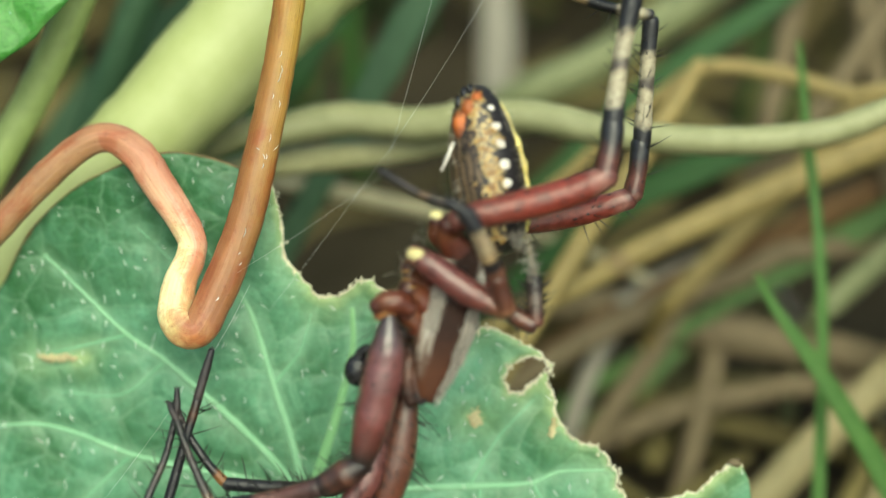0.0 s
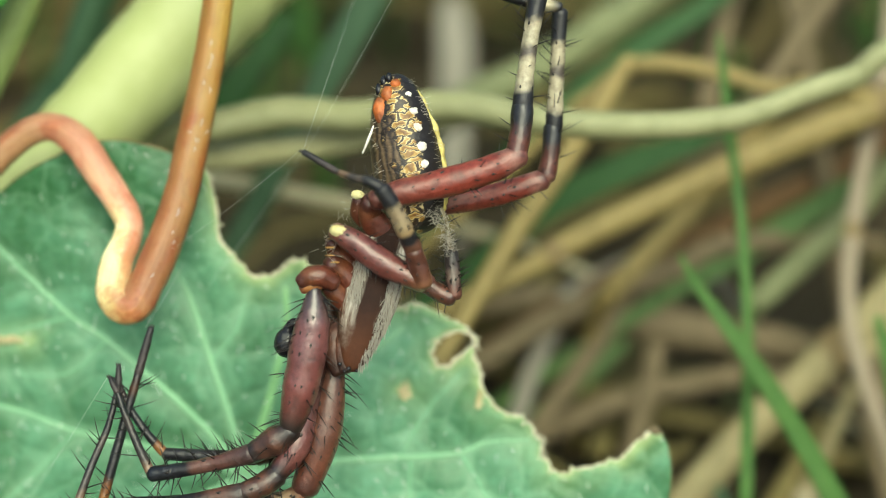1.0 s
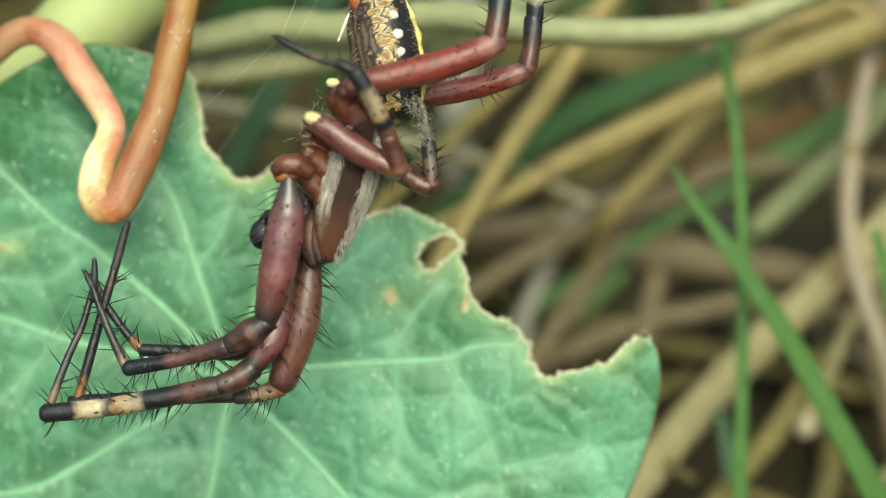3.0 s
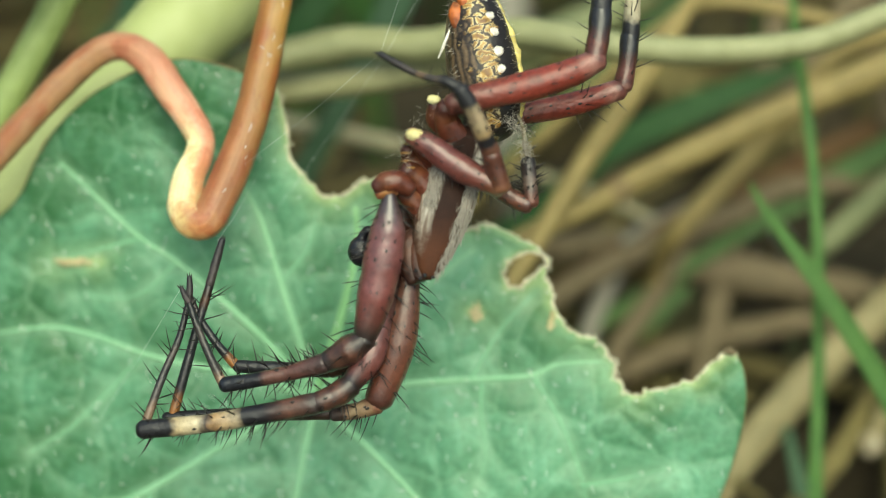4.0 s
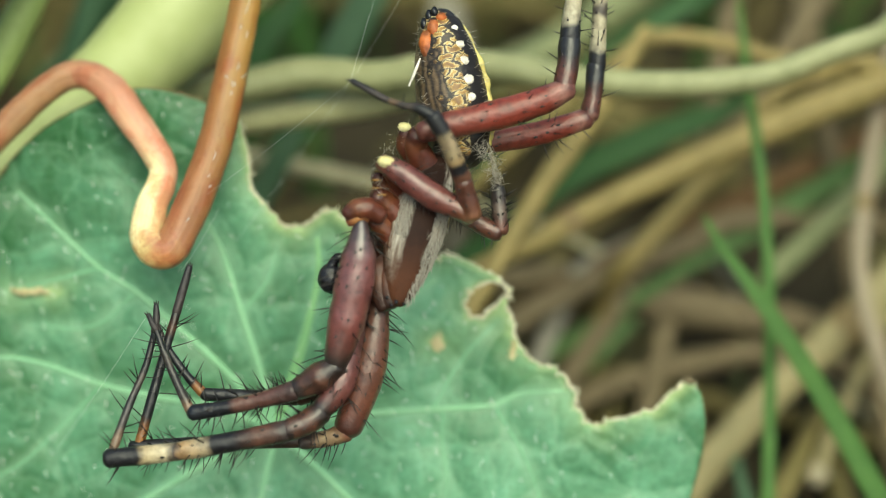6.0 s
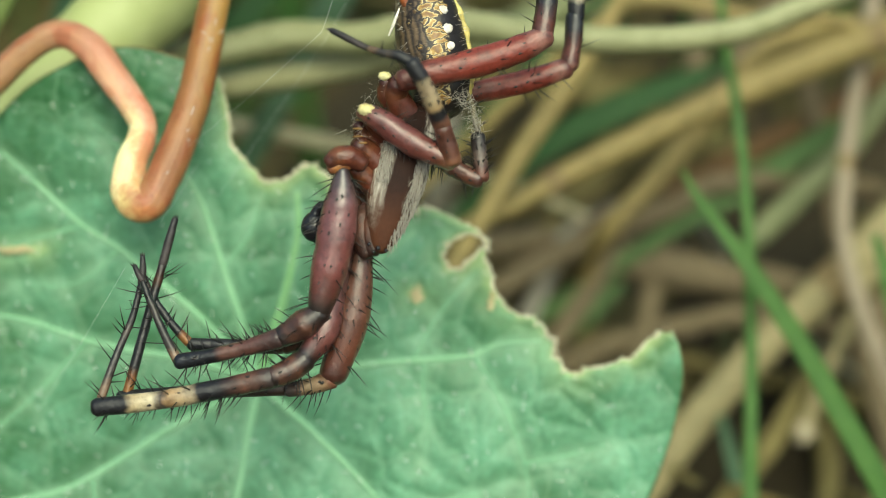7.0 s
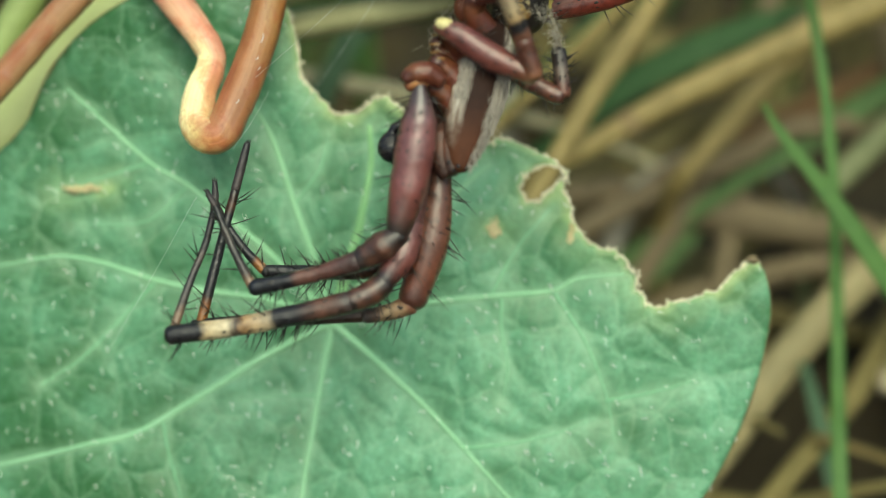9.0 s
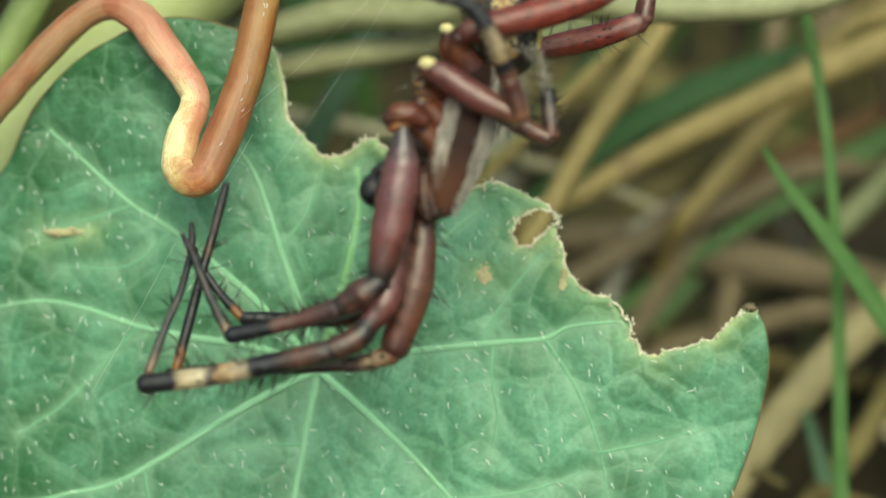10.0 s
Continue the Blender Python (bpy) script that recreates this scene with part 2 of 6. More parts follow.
M["femur_third"] = shell_mat("third_femur_skin", [(0.0, (0.15, 0.05, 0.04)), (0.3, (0.15, 0.045, 0.042)), (0.8, (0.13, 0.038, 0.03)), (0.93, (0.15, 0.055, 0.03)), (1.0, (0.24, 0.12, 0.07))], 0.38, 0.6, coat=0.5)
M["femur_second"] = shell_mat("second_femur_skin", [(0.0, (0.05, 0.018, 0.014)), (0.3, (0.07, 0.026, 0.022)), (0.55, (0.13, 0.045, 0.042)), (0.85, (0.14, 0.045, 0.04)), (0.95, (0.06, 0.022, 0.02)), (1.0, (0.02, 0.013, 0.013))], 0.38, 0.6, coat=0.5)
M["femur_brown"] = shell_mat("brown_femur_skin", [(0.0, (0.085, 0.036, 0.025)), (0.5, (0.115, 0.044, 0.028)), (0.85, (0.12, 0.04, 0.024)), (1.0, (0.07, 0.026, 0.02))], 0.4, 0.5, coat=0.4)
M["tibia_spiny"] = shell_mat("spiny_tibia_skin", [(0.0, (0.13, 0.05, 0.035)), (0.25, (0.07, 0.04, 0.034)), (0.5, (0.12, 0.09, 0.075)), (0.7, (0.04, 0.03, 0.03)), (1.0, (0.02, 0.017, 0.017))], 0.42, wobble=0.5)
M["membrane"] = shell_mat("amber_membrane", [(0.0, (0.16, 0.055, 0.02)), (0.6, (0.34, 0.16, 0.05)), (1.0, (0.18, 0.06, 0.025))], 0.35, wobble=0.4, coat=0.4)
M["patella"] = shell_mat("patella_skin", [(0.0, (0.22, 0.11, 0.09)), (0.10, (0.08, 0.025, 0.02)), (0.3, (0.095, 0.03, 0.022)), (0.52, (0.045, 0.018, 0.015)), (0.7, BLACK), (1.0, BLACK)], 0.36, wobble=0.3, coat=0.4)
M["patella_front"] = shell_mat("front_patella_skin", [(0.0, (0.016, 0.011, 0.011)), (0.15, (0.03, 0.016, 0.014)), (0.4, (0.09, 0.037, 0.024)), (0.65, (0.045, 0.02, 0.016)), (0.85, (0.08, 0.036, 0.025)), (1.0, (0.022, 0.015, 0.015))], 0.35, wobble=0.45, coat=0.4)
M["patella_short"] = shell_mat("short_patella_skin", [(0.0, (0.2, 0.09, 0.05)), (0.18, (0.12, 0.045, 0.025)), (0.5, (0.075, 0.026, 0.018)), (1.0, (0.09, 0.032, 0.02))], 0.35, wobble=0.3, coat=0.4)
M["patella_pale"] = shell_mat("pale_patella_skin", [(0.0, (0.12, 0.04, 0.026)), (0.2, (0.20, 0.12, 0.07)), (0.45, (0.28, 0.21, 0.13)), (0.65, (0.16, 0.10, 0.065)), (0.8, (0.07, 0.04, 0.03)), (1.0, DUSK)], 0.45, wobble=0.6)
M["tibia_banded"] = shell_mat("banded_tibia_skin", [(0.0, BLACK), (0.10, BLACK), (0.17, (0.37, 0.335, 0.24)), (0.38, (0.41, 0.37, 0.26)), (0.44, (0.09, 0.075, 0.065)), (0.49, (0.10, 0.085, 0.07)), (0.55, (0.34, 0.31, 0.22)), (0.70, (0.38, 0.34, 0.24)), (0.78, BLACK), (1.0, BLACK)], 0.45, wobble=0.2)
M["tibia_short"] = shell_mat("short_tibia_skin", [(0.0, (0.12, 0.05, 0.03)), (0.10, (0.10, 0.045, 0.03)), (0.15, BLACK), (0.25, BLACK), (0.31, (0.30, 0.21, 0.11)), (0.45, (0.33, 0.265, 0.165)), (0.60, (0.26, 0.20, 0.13)), (0.72, (0.20, 0.16, 0.10)), (0.78, BLACK), (1.0, BLACK)], 0.45, wobble=0.13)
M["tibia_front"] = shell_mat("front_tibia_skin", [(0.0, (0.05, 0.03, 0.03)), (0.25, (0.09, 0.04, 0.035)), (0.55, (0.11, 0.055, 0.045)), (0.64, BLACK), (1.0, (0.01, 0.012, 0.018))], 0.3, wobble=0.13)
M["tibia_low"] = shell_mat("low_tibia_skin", [(0.0, DUSK), (0.14, (0.10, 0.045, 0.032)), (0.28, BLACK), (0.42, BLACK), (0.47, (0.40, 0.34, 0.23)), (0.58, (0.34, 0.22, 0.11)), (0.62, DUSK), (0.67, (0.46, 0.40, 0.28)), (0.8, (0.44, 0.36, 0.22)), (0.85, BLACK), (1.0, BLACK)], 0.4, wobble=0.12)
M["tibia_dark"] = shell_mat("dark_tibia_skin", [(0.0, (0.05, 0.03, 0.025)), (0.5, BLACK), (1.0, BLACK)], 0.4)
M["meta_orange"] = shell_mat("orange_dark_metatarsus", [(0.0, (0.24, 0.11, 0.035)), (0.12, (0.18, 0.075, 0.026)), (0.2, BLACK), (0.8, BLACK), (0.88, (0.06, 0.026, 0.013)), (1.0, BLACK)], 0.35)
M["meta_grey"] = shell_mat("grey_metatarsus", [(0.0, (0.22, 0.15, 0.10)), (0.08, (0.13, 0.088, 0.06)), (0.16, (0.045, 0.038, 0.036)), (0.4, (0.018, 0.018, 0.021)), (0.6, (0.05, 0.04, 0.036)), (0.75, (0.014, 0.014, 0.016)), (1.0, (0.016, 0.016, 0.018))], 0.35, wobble=0.4)
M["meta_pale"] = shell_mat("pale_metatarsus", [(0.0, (0.12, 0.09, 0.06)), (0.4, (0.26, 0.23, 0.15)), (0.7, (0.15, 0.13, 0.08)), (1.0, (0.22, 0.19, 0.12))], 0.5, wobble=0.6)
M["meta_dusky"] = shell_mat("dusky_metatarsus", [(0.0, BLACK), (0.34, BLACK), (0.48, (0.07, 0.055, 0.045)), (0.58, (0.04, 0.034, 0.032)), (0.7, (0.03, 0.026, 0.026)), (0.8, (0.14, 0.09, 0.055)), (0.92, (0.12, 0.08, 0.05)), (1.0, BLACK)], 0.5, wobble=0.3)
M["meta_banded"] = shell_mat("banded_metatarsus", [(0.0, BLACK), (0.12, PALE), (0.26, PALE), (0.32, BLACK), (0.55, BLACK), (0.6, TAN), (0.72, TAN), (0.78, BLACK), (1.0, BLACK)], 0.45, wobble=0.05)
M["tarsus"] = shell_mat("tarsus_skin", [(0.0, DUSK), (1.0, BLACK)], 0.5)
M["coxa"] = shell_mat("coxa_skin", [(0.0, (0.08, 0.024, 0.015)), (0.5, (0.11, 0.03, 0.017)), (0.8, (0.13, 0.045, 0.02)), (1.0, (0.06, 0.018, 0.013))], 0.3)
M["face"] = shell_mat("face_skin", [(0.0, (0.05, 0.018, 0.012)), (0.6, (0.075, 0.027, 0.015)), (1.0, (0.03, 0.013, 0.01))], 0.5, wobble=0.5)
M["fold"] = shell_mat("fold_skin", [(0.0, (0.30, 0.16, 0.04)), (1.0, (0.36, 0.22, 0.07))], 0.5)
M["yellow"] = shell_mat("yellow_cuticle", [(0.0, (0.62, 0.52, 0.14)), (1.0, (0.68, 0.60, 0.22))], 0.45)
M["joint_yellow"] = shell_mat("pale_yellow_cuticle", [(0.0, (0.60, 0.54, 0.22)), (1.0, (0.64, 0.60, 0.34))], 0.45)
M["white"] = shell_mat("white_cuticle", [(0.0, (0.76, 0.73, 0.66)), (1.0, (0.8, 0.77, 0.70))], 0.5)
M["orange"] = shell_mat("orange_cuticle", [(0.0, (0.30, 0.10, 0.03)), (0.35, (0.46, 0.12, 0.018)), (0.6, (0.33, 0.085, 0.018)), (1.0, (0.12, 0.045, 0.025))], 0.45, wobble=0.7)
M["black"] = shell_mat("black_cuticle", [(0.0, BLACK), (1.0, BLACK)], 0.25)
M["bristle"] = shell_mat("bristle_skin", [(0.0, (0.008, 0.007, 0.007)), (1.0, (0.02, 0.014, 0.012))], 0.4)


def abdomen_mat():
    """Dark skin with a gold network on the flank, fine stripes on one side and a yellow rim on the other."""
    m, nt, bsdf, co = start_mat("abdomen_skin", 0.38, 0.5)
    ob = co.outputs["Object"]
    sep = nt.nodes.new("ShaderNodeSeparateXYZ")
    nt.links.new(ob, sep.inputs[0])
    wob = math_node(nt, "MULTIPLY", math_node(nt, "SUBTRACT", noise_node(nt, ob, 1100, 3.0), 0.5), 0.0026)
    z0 = math_node(nt, "MULTIPLY", sep.outputs["Z"], 1000)
    x = math_node(nt, "MULTIPLY", math_node(nt, "ADD", sep.outputs["X"], wob), 1000)
    arch = math_node(nt, "MULTIPLY", math_node(nt, "MULTIPLY", z0, z0), 0.035)
    xb = math_node(nt, "ADD", x, math_node(nt, "MULTIPLY", arch, 1.0))
    vor = nt.nodes.new("ShaderNodeTexVoronoi")
    vor.feature = "DISTANCE_TO_EDGE"
    vor.inputs["Scale"].default_value = 1900
    turb = nt.nodes.new("ShaderNodeTexNoise")
    turb.inputs["Scale"].default_value = 2600
    nt.links.new(ob, turb.inputs["Vector"])
    shift = nt.nodes.new("ShaderNodeVectorMath")
    shift.operation = "SCALE"
    shift.inputs["Scale"].default_value = 0.0005
    nt.links.new(turb.outputs["Color"], shift.inputs[0])
    moved = nt.nodes.new("ShaderNodeVectorMath")
    nt.links.new(ob, moved.inputs[0])
    nt.links.new(shift.outputs[0], moved.inputs[1])
    nt.links.new(stretched(nt, moved.outputs[0], 0.6, 0.45, 1.5), vor.inputs["Vector"])
    cell = ramp_node(nt, [(0.02, (0.022, 0.013, 0.009)), (0.06, (0.06, 0.03, 0.012)), (0.10, (0.60, 0.50, 0.27)), (0.15, (0.44, 0.28, 0.075)), (0.24, (0.24, 0.125, 0.028)), (0.36, (0.15, 0.07, 0.02))])
    nt.links.new(vor.outputs["Distance"], cell.inputs[0])
    zone = ramp_node(nt, [(0.0, (0.05, 0.035, 0.02)), (0.30, (0.05, 0.035, 0.02)), (0.36, (0, 0, 0)), (0.42, (1, 1, 1)), (0.68, (1, 1, 1)), (0.71, (0, 0, 0)), (1.0, (0, 0, 0))])
    nt.links.new(math_node(nt, "ADD", math_node(nt, "MULTIPLY", xb, 0.25), 0.5), zone.inputs[0])
    side = nt.nodes.new("ShaderNodeTexWave")
    side.bands_direction = "X"
    side.inputs["Scale"].default_value = 900
    side.inputs["Distortion"].default_value = 4
    nt.links.new(ob, side.inputs["Vector"])
    left = ramp_node(nt, [(0.0, (1, 1, 1)), (0.30, (1, 1, 1)), (0.35, (0, 0, 0)), (1.0, (0, 0, 0))])
    nt.links.new(math_node(nt, "ADD", math_node(nt, "MULTIPLY", xb, 0.25), 0.5), left.inputs[0])
    dark = mixed(nt, side.outputs["Fac"], (0.025, 0.018, 0.016), (0.14, 0.095, 0.055))
    base = mixed(nt, left.outputs[0], (0.012, 0.009, 0.009), dark)
    zb = math_node(nt, "MULTIPLY", zone.outputs[0], 1.0)
    col = mixed(nt, zb, base, cell.outputs[0])
    nt.links.new(col, bsdf.inputs["Base Color"])
    add_bump(nt, bsdf, vor.outputs["Distance"], 0.0001, 0.6)
    return m


def carapace_mat():
    """Brown middle band between two bands of silver hair, brown sides."""
    m, nt, bsdf, co = start_mat("carapace_skin", 0.7, 0.2)
    ob = co.outputs["Object"]
    sep = nt.nodes.new("ShaderNodeSeparateXYZ")
    nt.links.new(ob, sep.inputs[0])
    n = noise_node(nt, stretched(nt, ob, 5200, 2500, 520), 1.0, 4.0, 0.65)
    wob = math_node(nt, "MULTIPLY", math_node(nt, "SUBTRACT", n, 0.5), 0.28)
    x = math_node(nt, "ADD", math_node(nt, "MULTIPLY", sep.outputs["X"], 1000 / 4.4), math_node(nt, "ADD", wob, 0.5))
    hairs = ramp_node(nt, [(0.3, (0.12, 0.09, 0.07)), (0.62, (0.58, 0.53, 0.46))])
    nt.links.new(n, hairs.inputs[0])
    zone = ramp_node(nt, [(0.0, (0, 0, 0)), (0.21, (0, 0, 0)), (0.27, (0.9, 0.9, 0.9)), (0.37, (0.9, 0.9, 0.9)), (0.44, (0, 0, 0)), (0.68, (0, 0, 0)), (0.74, (1, 1, 1)), (1.0, (1, 1, 1))])
    nt.links.new(x, zone.inputs[0])
    skin = ramp_node(nt, [(0.25, (0.12, 0.042, 0.02)), (0.42, (0.03, 0.012, 0.008)), (0.7, (0.03, 0.013, 0.009))])
    nt.links.new(x, skin.inputs[0])
    front = ramp_node(nt, [(0.16, (1, 1, 1)), (0.40, (0, 0, 0))])
    blot = noise_node(nt, ob, 900, 4.0, 0.6)
    up = math_node(nt, "ADD", math_node(nt, "MULTIPLY", sep.outputs["Z"], 1000 / 9.0), math_node(nt, "ADD", math_node(nt, "MULTIPLY", math_node(nt, "SUBTRACT", blot, 0.5), 0.5), 0.5))
    nt.links.new(up, front.inputs[0])
    rust = mixed(nt, blot, (0.025, 0.010, 0.007), (0.125, 0.045, 0.02))
    skin_col = mixed(nt, front.outputs[0], mixed(nt, 1.0, skin.outputs[0], mixed(nt, blot, (0.2, 0.2, 0.2), (1.3, 1.2, 1.1)), "MULTIPLY"), rust)
    half = ramp_node(nt, [(0.5, (1, 1, 1)), (0.56, (0, 0, 0))])
    nt.links.new(x, half.inputs[0])
    bald = math_node(nt, "SUBTRACT", 1.0, math_node(nt, "MULTIPLY", half.outputs[0], front.outputs[0]))
    nt.links.new(mixed(nt, math_node(nt, "MULTIPLY", zone.outputs[0], bald), skin_col, hairs.outputs[0]), bsdf.inputs["Base Color"])
    add_bump(nt, bsdf, n, 0.00008, 0.7)
    return m


M["abdomen"] = abdomen_mat()
M["carapace"] = carapace_mat()
M["leaf"] = leaf_mat("chewed_leaf_skin", (0.042, 0.152, 0.054), (0.172, 0.425, 0.258), (0.38, 0.63, 0.41), edge=(0.42, 0.55, 0.24), middle=(0.012, 0.0, 0.017))
M["leaf_bright"] = leaf_mat("bright_leaf_skin", (0.06, 0.25, 0.035), (0.12, 0.38, 0.08), (0.3, 0.45, 0.2))
M["vein"] = fibre_mat("vein_skin", (0.21, 0.46, 0.25), (0.33, 0.58, 0.36), 0.6, 0.3)
M["vein_yellow"] = fibre_mat("yellow_green_vein_skin", (0.19, 0.42, 0.18), (0.29, 0.53, 0.26), 0.6, 0.3)
M["side_vein"] = fibre_mat("side_vein_skin", (0.15, 0.38, 0.21), (0.24, 0.50, 0.29), 0.6, 0.3)
M["rim"] = fibre_mat("leaf_rim_skin", (0.08, 0.045, 0.022), (0.24, 0.17, 0.07), 0.7)
M["margin"] = fibre_mat("dried_margin", (0.60, 0.56, 0.34), (0.92, 0.90, 0.74), 0.8)
M["dry"] = fibre_mat("dried_tissue", (0.32, 0.27, 0.11), (0.66, 0.60, 0.38), 0.8)
M["tendril"] = fibre_mat("reddened_petiole_skin", (0.64, 0.55, 0.49), (1.20, 1.23, 1.22), 0.42, 0.45, (30, 9), stops=[
    (0.0, (0.42, 0.29, 0.06)), (0.10, (0.40, 0.25, 0.05)), (0.17, (0.35, 0.195, 0.055)), (0.25, (0.315, 0.155, 0.062)), (0.33, (0.345, 0.15, 0.075)), (0.375, (0.52, 0.30, 0.13)), (0.405, (0.72, 0.58, 0.28)), (0.43, (0.88, 0.84, 0.49)),
    (0.54, (0.88, 0.84, 0.49)), (0.575, (0.84, 0.68, 0.40)), (0.61, (0.76, 0.47, 0.31)), (0.69, (0.58, 0.32, 0.21)), (0.77, (0.39, 0.215, 0.11)), (1.0, (0.31, 0.185, 0.09))],
    inner=[(0.0, (0.39, 0.225, 0.05)), (0.25, (0.32, 0.135, 0.055)), (0.36, (0.42, 0.19, 0.10)), (0.44, (0.80, 0.68, 0.38)), (0.50, (0.76, 0.52, 0.33)), (0.55, (0.68, 0.37, 0.26)), (0.66, (0.57, 0.29, 0.20)), (0.78, (0.38, 0.20, 0.105)), (1.0, (0.31, 0.185, 0.09))],
    fine=0.5, soft=0.25, flush=(0.84, 0.56, 0.50))
M["thick_stem"] = fibre_mat("pale_stem_skin", (0.335, 0.385, 0.135), (0.49, 0.54, 0.265), 0.5, 0.4, (7, 1.2), fine=0.8)
M["vine"] = fibre_mat("green_vine_skin", (0.175, 0.19, 0.082), (0.36, 0.36, 0.20), 0.5, 0.4, (10, 4))
M["vine_dull"] = fibre_mat("dull_vine_skin", (0.115, 0.135, 0.06), (0.23, 0.25, 0.125), 0.6, 0.35, (10, 4))
M["vine_tan"] = fibre_mat("tan_vine_skin", (0.23, 0.23, 0.11), (0.44, 0.43, 0.24), 0.6, 0.35, (10, 4))
M["green_stem"] = fibre_mat("green_stem_skin", (0.17, 0.23, 0.07), (0.34, 0.42, 0.16), 0.5, 0.4, (10, 3))
M["twig"] = fibre_mat("brown_twig_skin", (0.27, 0.25, 0.15), (0.50, 0.46, 0.30), 0.75)
M["straw"] = fibre_mat("golden_straw_skin", (0.155, 0.114, 0.038), (0.32, 0.25, 0.092), 0.6, 0.4, (14, 3))
M["straw_pale"] = fibre_mat("pale_straw_skin", (0.165, 0.14, 0.066), (0.32, 0.275, 0.138), 0.65, 0.4, (14, 3))
M["straw_rose"] = fibre_mat("rosy_straw_skin", (0.20, 0.162, 0.112), (0.36, 0.30, 0.22), 0.7, 0.3, (14, 3))
M["straw_brown"] = fibre_mat("weathered_straw_skin", (0.095, 0.074, 0.042), (0.20, 0.158, 0.092), 0.75, 0.3, (14, 3))
M["straw_rust"] = fibre_mat("rusty_straw_skin", (0.09, 0.05, 0.02), (0.19, 0.11, 0.045), 0.75, 0.3, (14, 3))
M["straw_grey"] = fibre_mat("bleached_grass_skin", (0.19, 0.18, 0.145), (0.31, 0.29, 0.24), 0.75, 0.3, (14, 3))
M["grass"] = fibre_mat("green_grass_skin", (0.040, 0.115, 0.016), (0.088, 0.198, 0.035), 0.5, 0.4, (20, 2), through=0.25)
M["grass_mid"] = fibre_mat("shaded_grass_skin", (0.05, 0.105, 0.025), (0.10, 0.19, 0.05), 0.55, 0.35, (20, 2), through=0.2)
M["rib"] = fibre_mat("grass_midrib_skin", (0.06, 0.15, 0.028), (0.11, 0.24, 0.055), 0.55, 0.35)
M["sheath"] = fibre_mat("dry_sheath_skin", (0.36, 0.33, 0.14), (0.52, 0.50, 0.25), 0.6, 0.35, (10, 2))
M["node"] = fibre_mat("straw_joint_skin", (0.13, 0.09, 0.04), (0.28, 0.21, 0.10), 0.7, 0.3)
M["grass_dark"] = fibre_mat("deep_green_grass_skin", (0.012, 0.058, 0.010), (0.028, 0.10, 0.018), 0.55, 0.35, (20, 2), through=0.2)
M["grass_blue"] = fibre_mat("bluish_grass_skin", (0.030, 0.078, 0.034), (0.065, 0.14, 0.065), 0.55, 0.35, (20, 2), through=0.2)
M["litter"] = fibre_mat("litter_skin", (0.10, 0.088, 0.042), (0.22, 0.19, 0.088), 0.8, 0.25, (14, 3), vary=1.0)
M["tuft"] = fibre_mat("tuft_skin", (0.035, 0.10, 0.025), (0.09, 0.2, 0.045), 0.6, 0.3, (14, 3), through=0.2)
M["frayed"] = fibre_mat("frayed_straw_skin", (0.32, 0.275, 0.18), (0.50, 0.44, 0.31), 0.8)


def thread_mat(name, colour, rough=0.4, through=0.4):
    """Hairs and silk, too thin for any relief of their own."""
    m, nt, bsdf, co = start_mat(name, rough, 0.6)
    tint = mixed(nt, noise_node(nt, co.outputs["Object"], 400, 2.0), tuple(0.93 * c for c in colour), colour)
    nt.links.new(tint, bsdf.inputs["Base Color"])
    tr = nt.nodes.new("ShaderNodeBsdfTranslucent")
    nt.links.new(tint, tr.inputs["Color"])
    mix = nt.nodes.new("ShaderNodeMixShader")
    mix.inputs[0].default_value = through
    nt.links.new(bsdf.outputs[0], mix.inputs[1])
    nt.links.new(tr.outputs[0], mix.inputs[2])
    nt.links.new(mix.outputs[0], nt.nodes["Material Output"].inputs["Surface"])
    return m


M["leaf_hair"] = thread_mat("leaf_hair_skin", (0.97, 0.98, 0.97), 0.2, 0.1)
M["silk"] = thread_mat("silk", (0.92, 0.92, 0.92), 0.3, 0.4)
M["hair"] = thread_mat("silver_hair", (0.56, 0.52, 0.46), 0.4, 0.4)


def soil_mat():
    m, nt, bsdf, co = start_mat("soil_skin", 0.95, 0.15)
    ob = co.outputs["Object"]
    n1, n2 = noise_node(nt, ob, 60, 5.0), noise_node(nt, ob, 900, 5.0)
    col = mixed(nt, n1, (0.022, 0.018, 0.011), (0.06, 0.05, 0.03))
    col = mixed(nt, math_node(nt, "MULTIPLY", n2, 0.6), col, (0.05, 0.04, 0.022))
    nt.links.new(col, bsdf.inputs["Base Color"])
    add_bump(nt, bsdf, n2, 0.001, 0.8)
    return m


M["soil"] = soil_mat()


# ---- mesh helpers ----
def smooth_line(pts, step=6):
    """A Catmull-Rom line through the points."""
    p = np.array(pts, float)
    if len(p) < 3 or step < 2:
        return p if len(p) > 2 or step < 2 else np.array([p[0] + (p[1] - p[0]) * k / step for k in range(step + 1)])
    ext = np.vstack([2 * p[0] - p[1], p, 2 * p[-1] - p[-2]])
    out = []
    for i in range(1, len(ext) - 2):
        a, b, c, d = ext[i - 1:i + 3]
        for k in range(step):
            t = k / step
            out.append(0.5 * (2 * b + (c - a) * t + (2 * a - 5 * b + 4 * c - d) * t * t + (3 * b - a - 3 * c + d) * t ** 3))
    return np.array(out + [p[-1]])


def spread(values, n):
    return np.interp(np.linspace(0, 1, n), np.linspace(0, 1, len(values)), values)


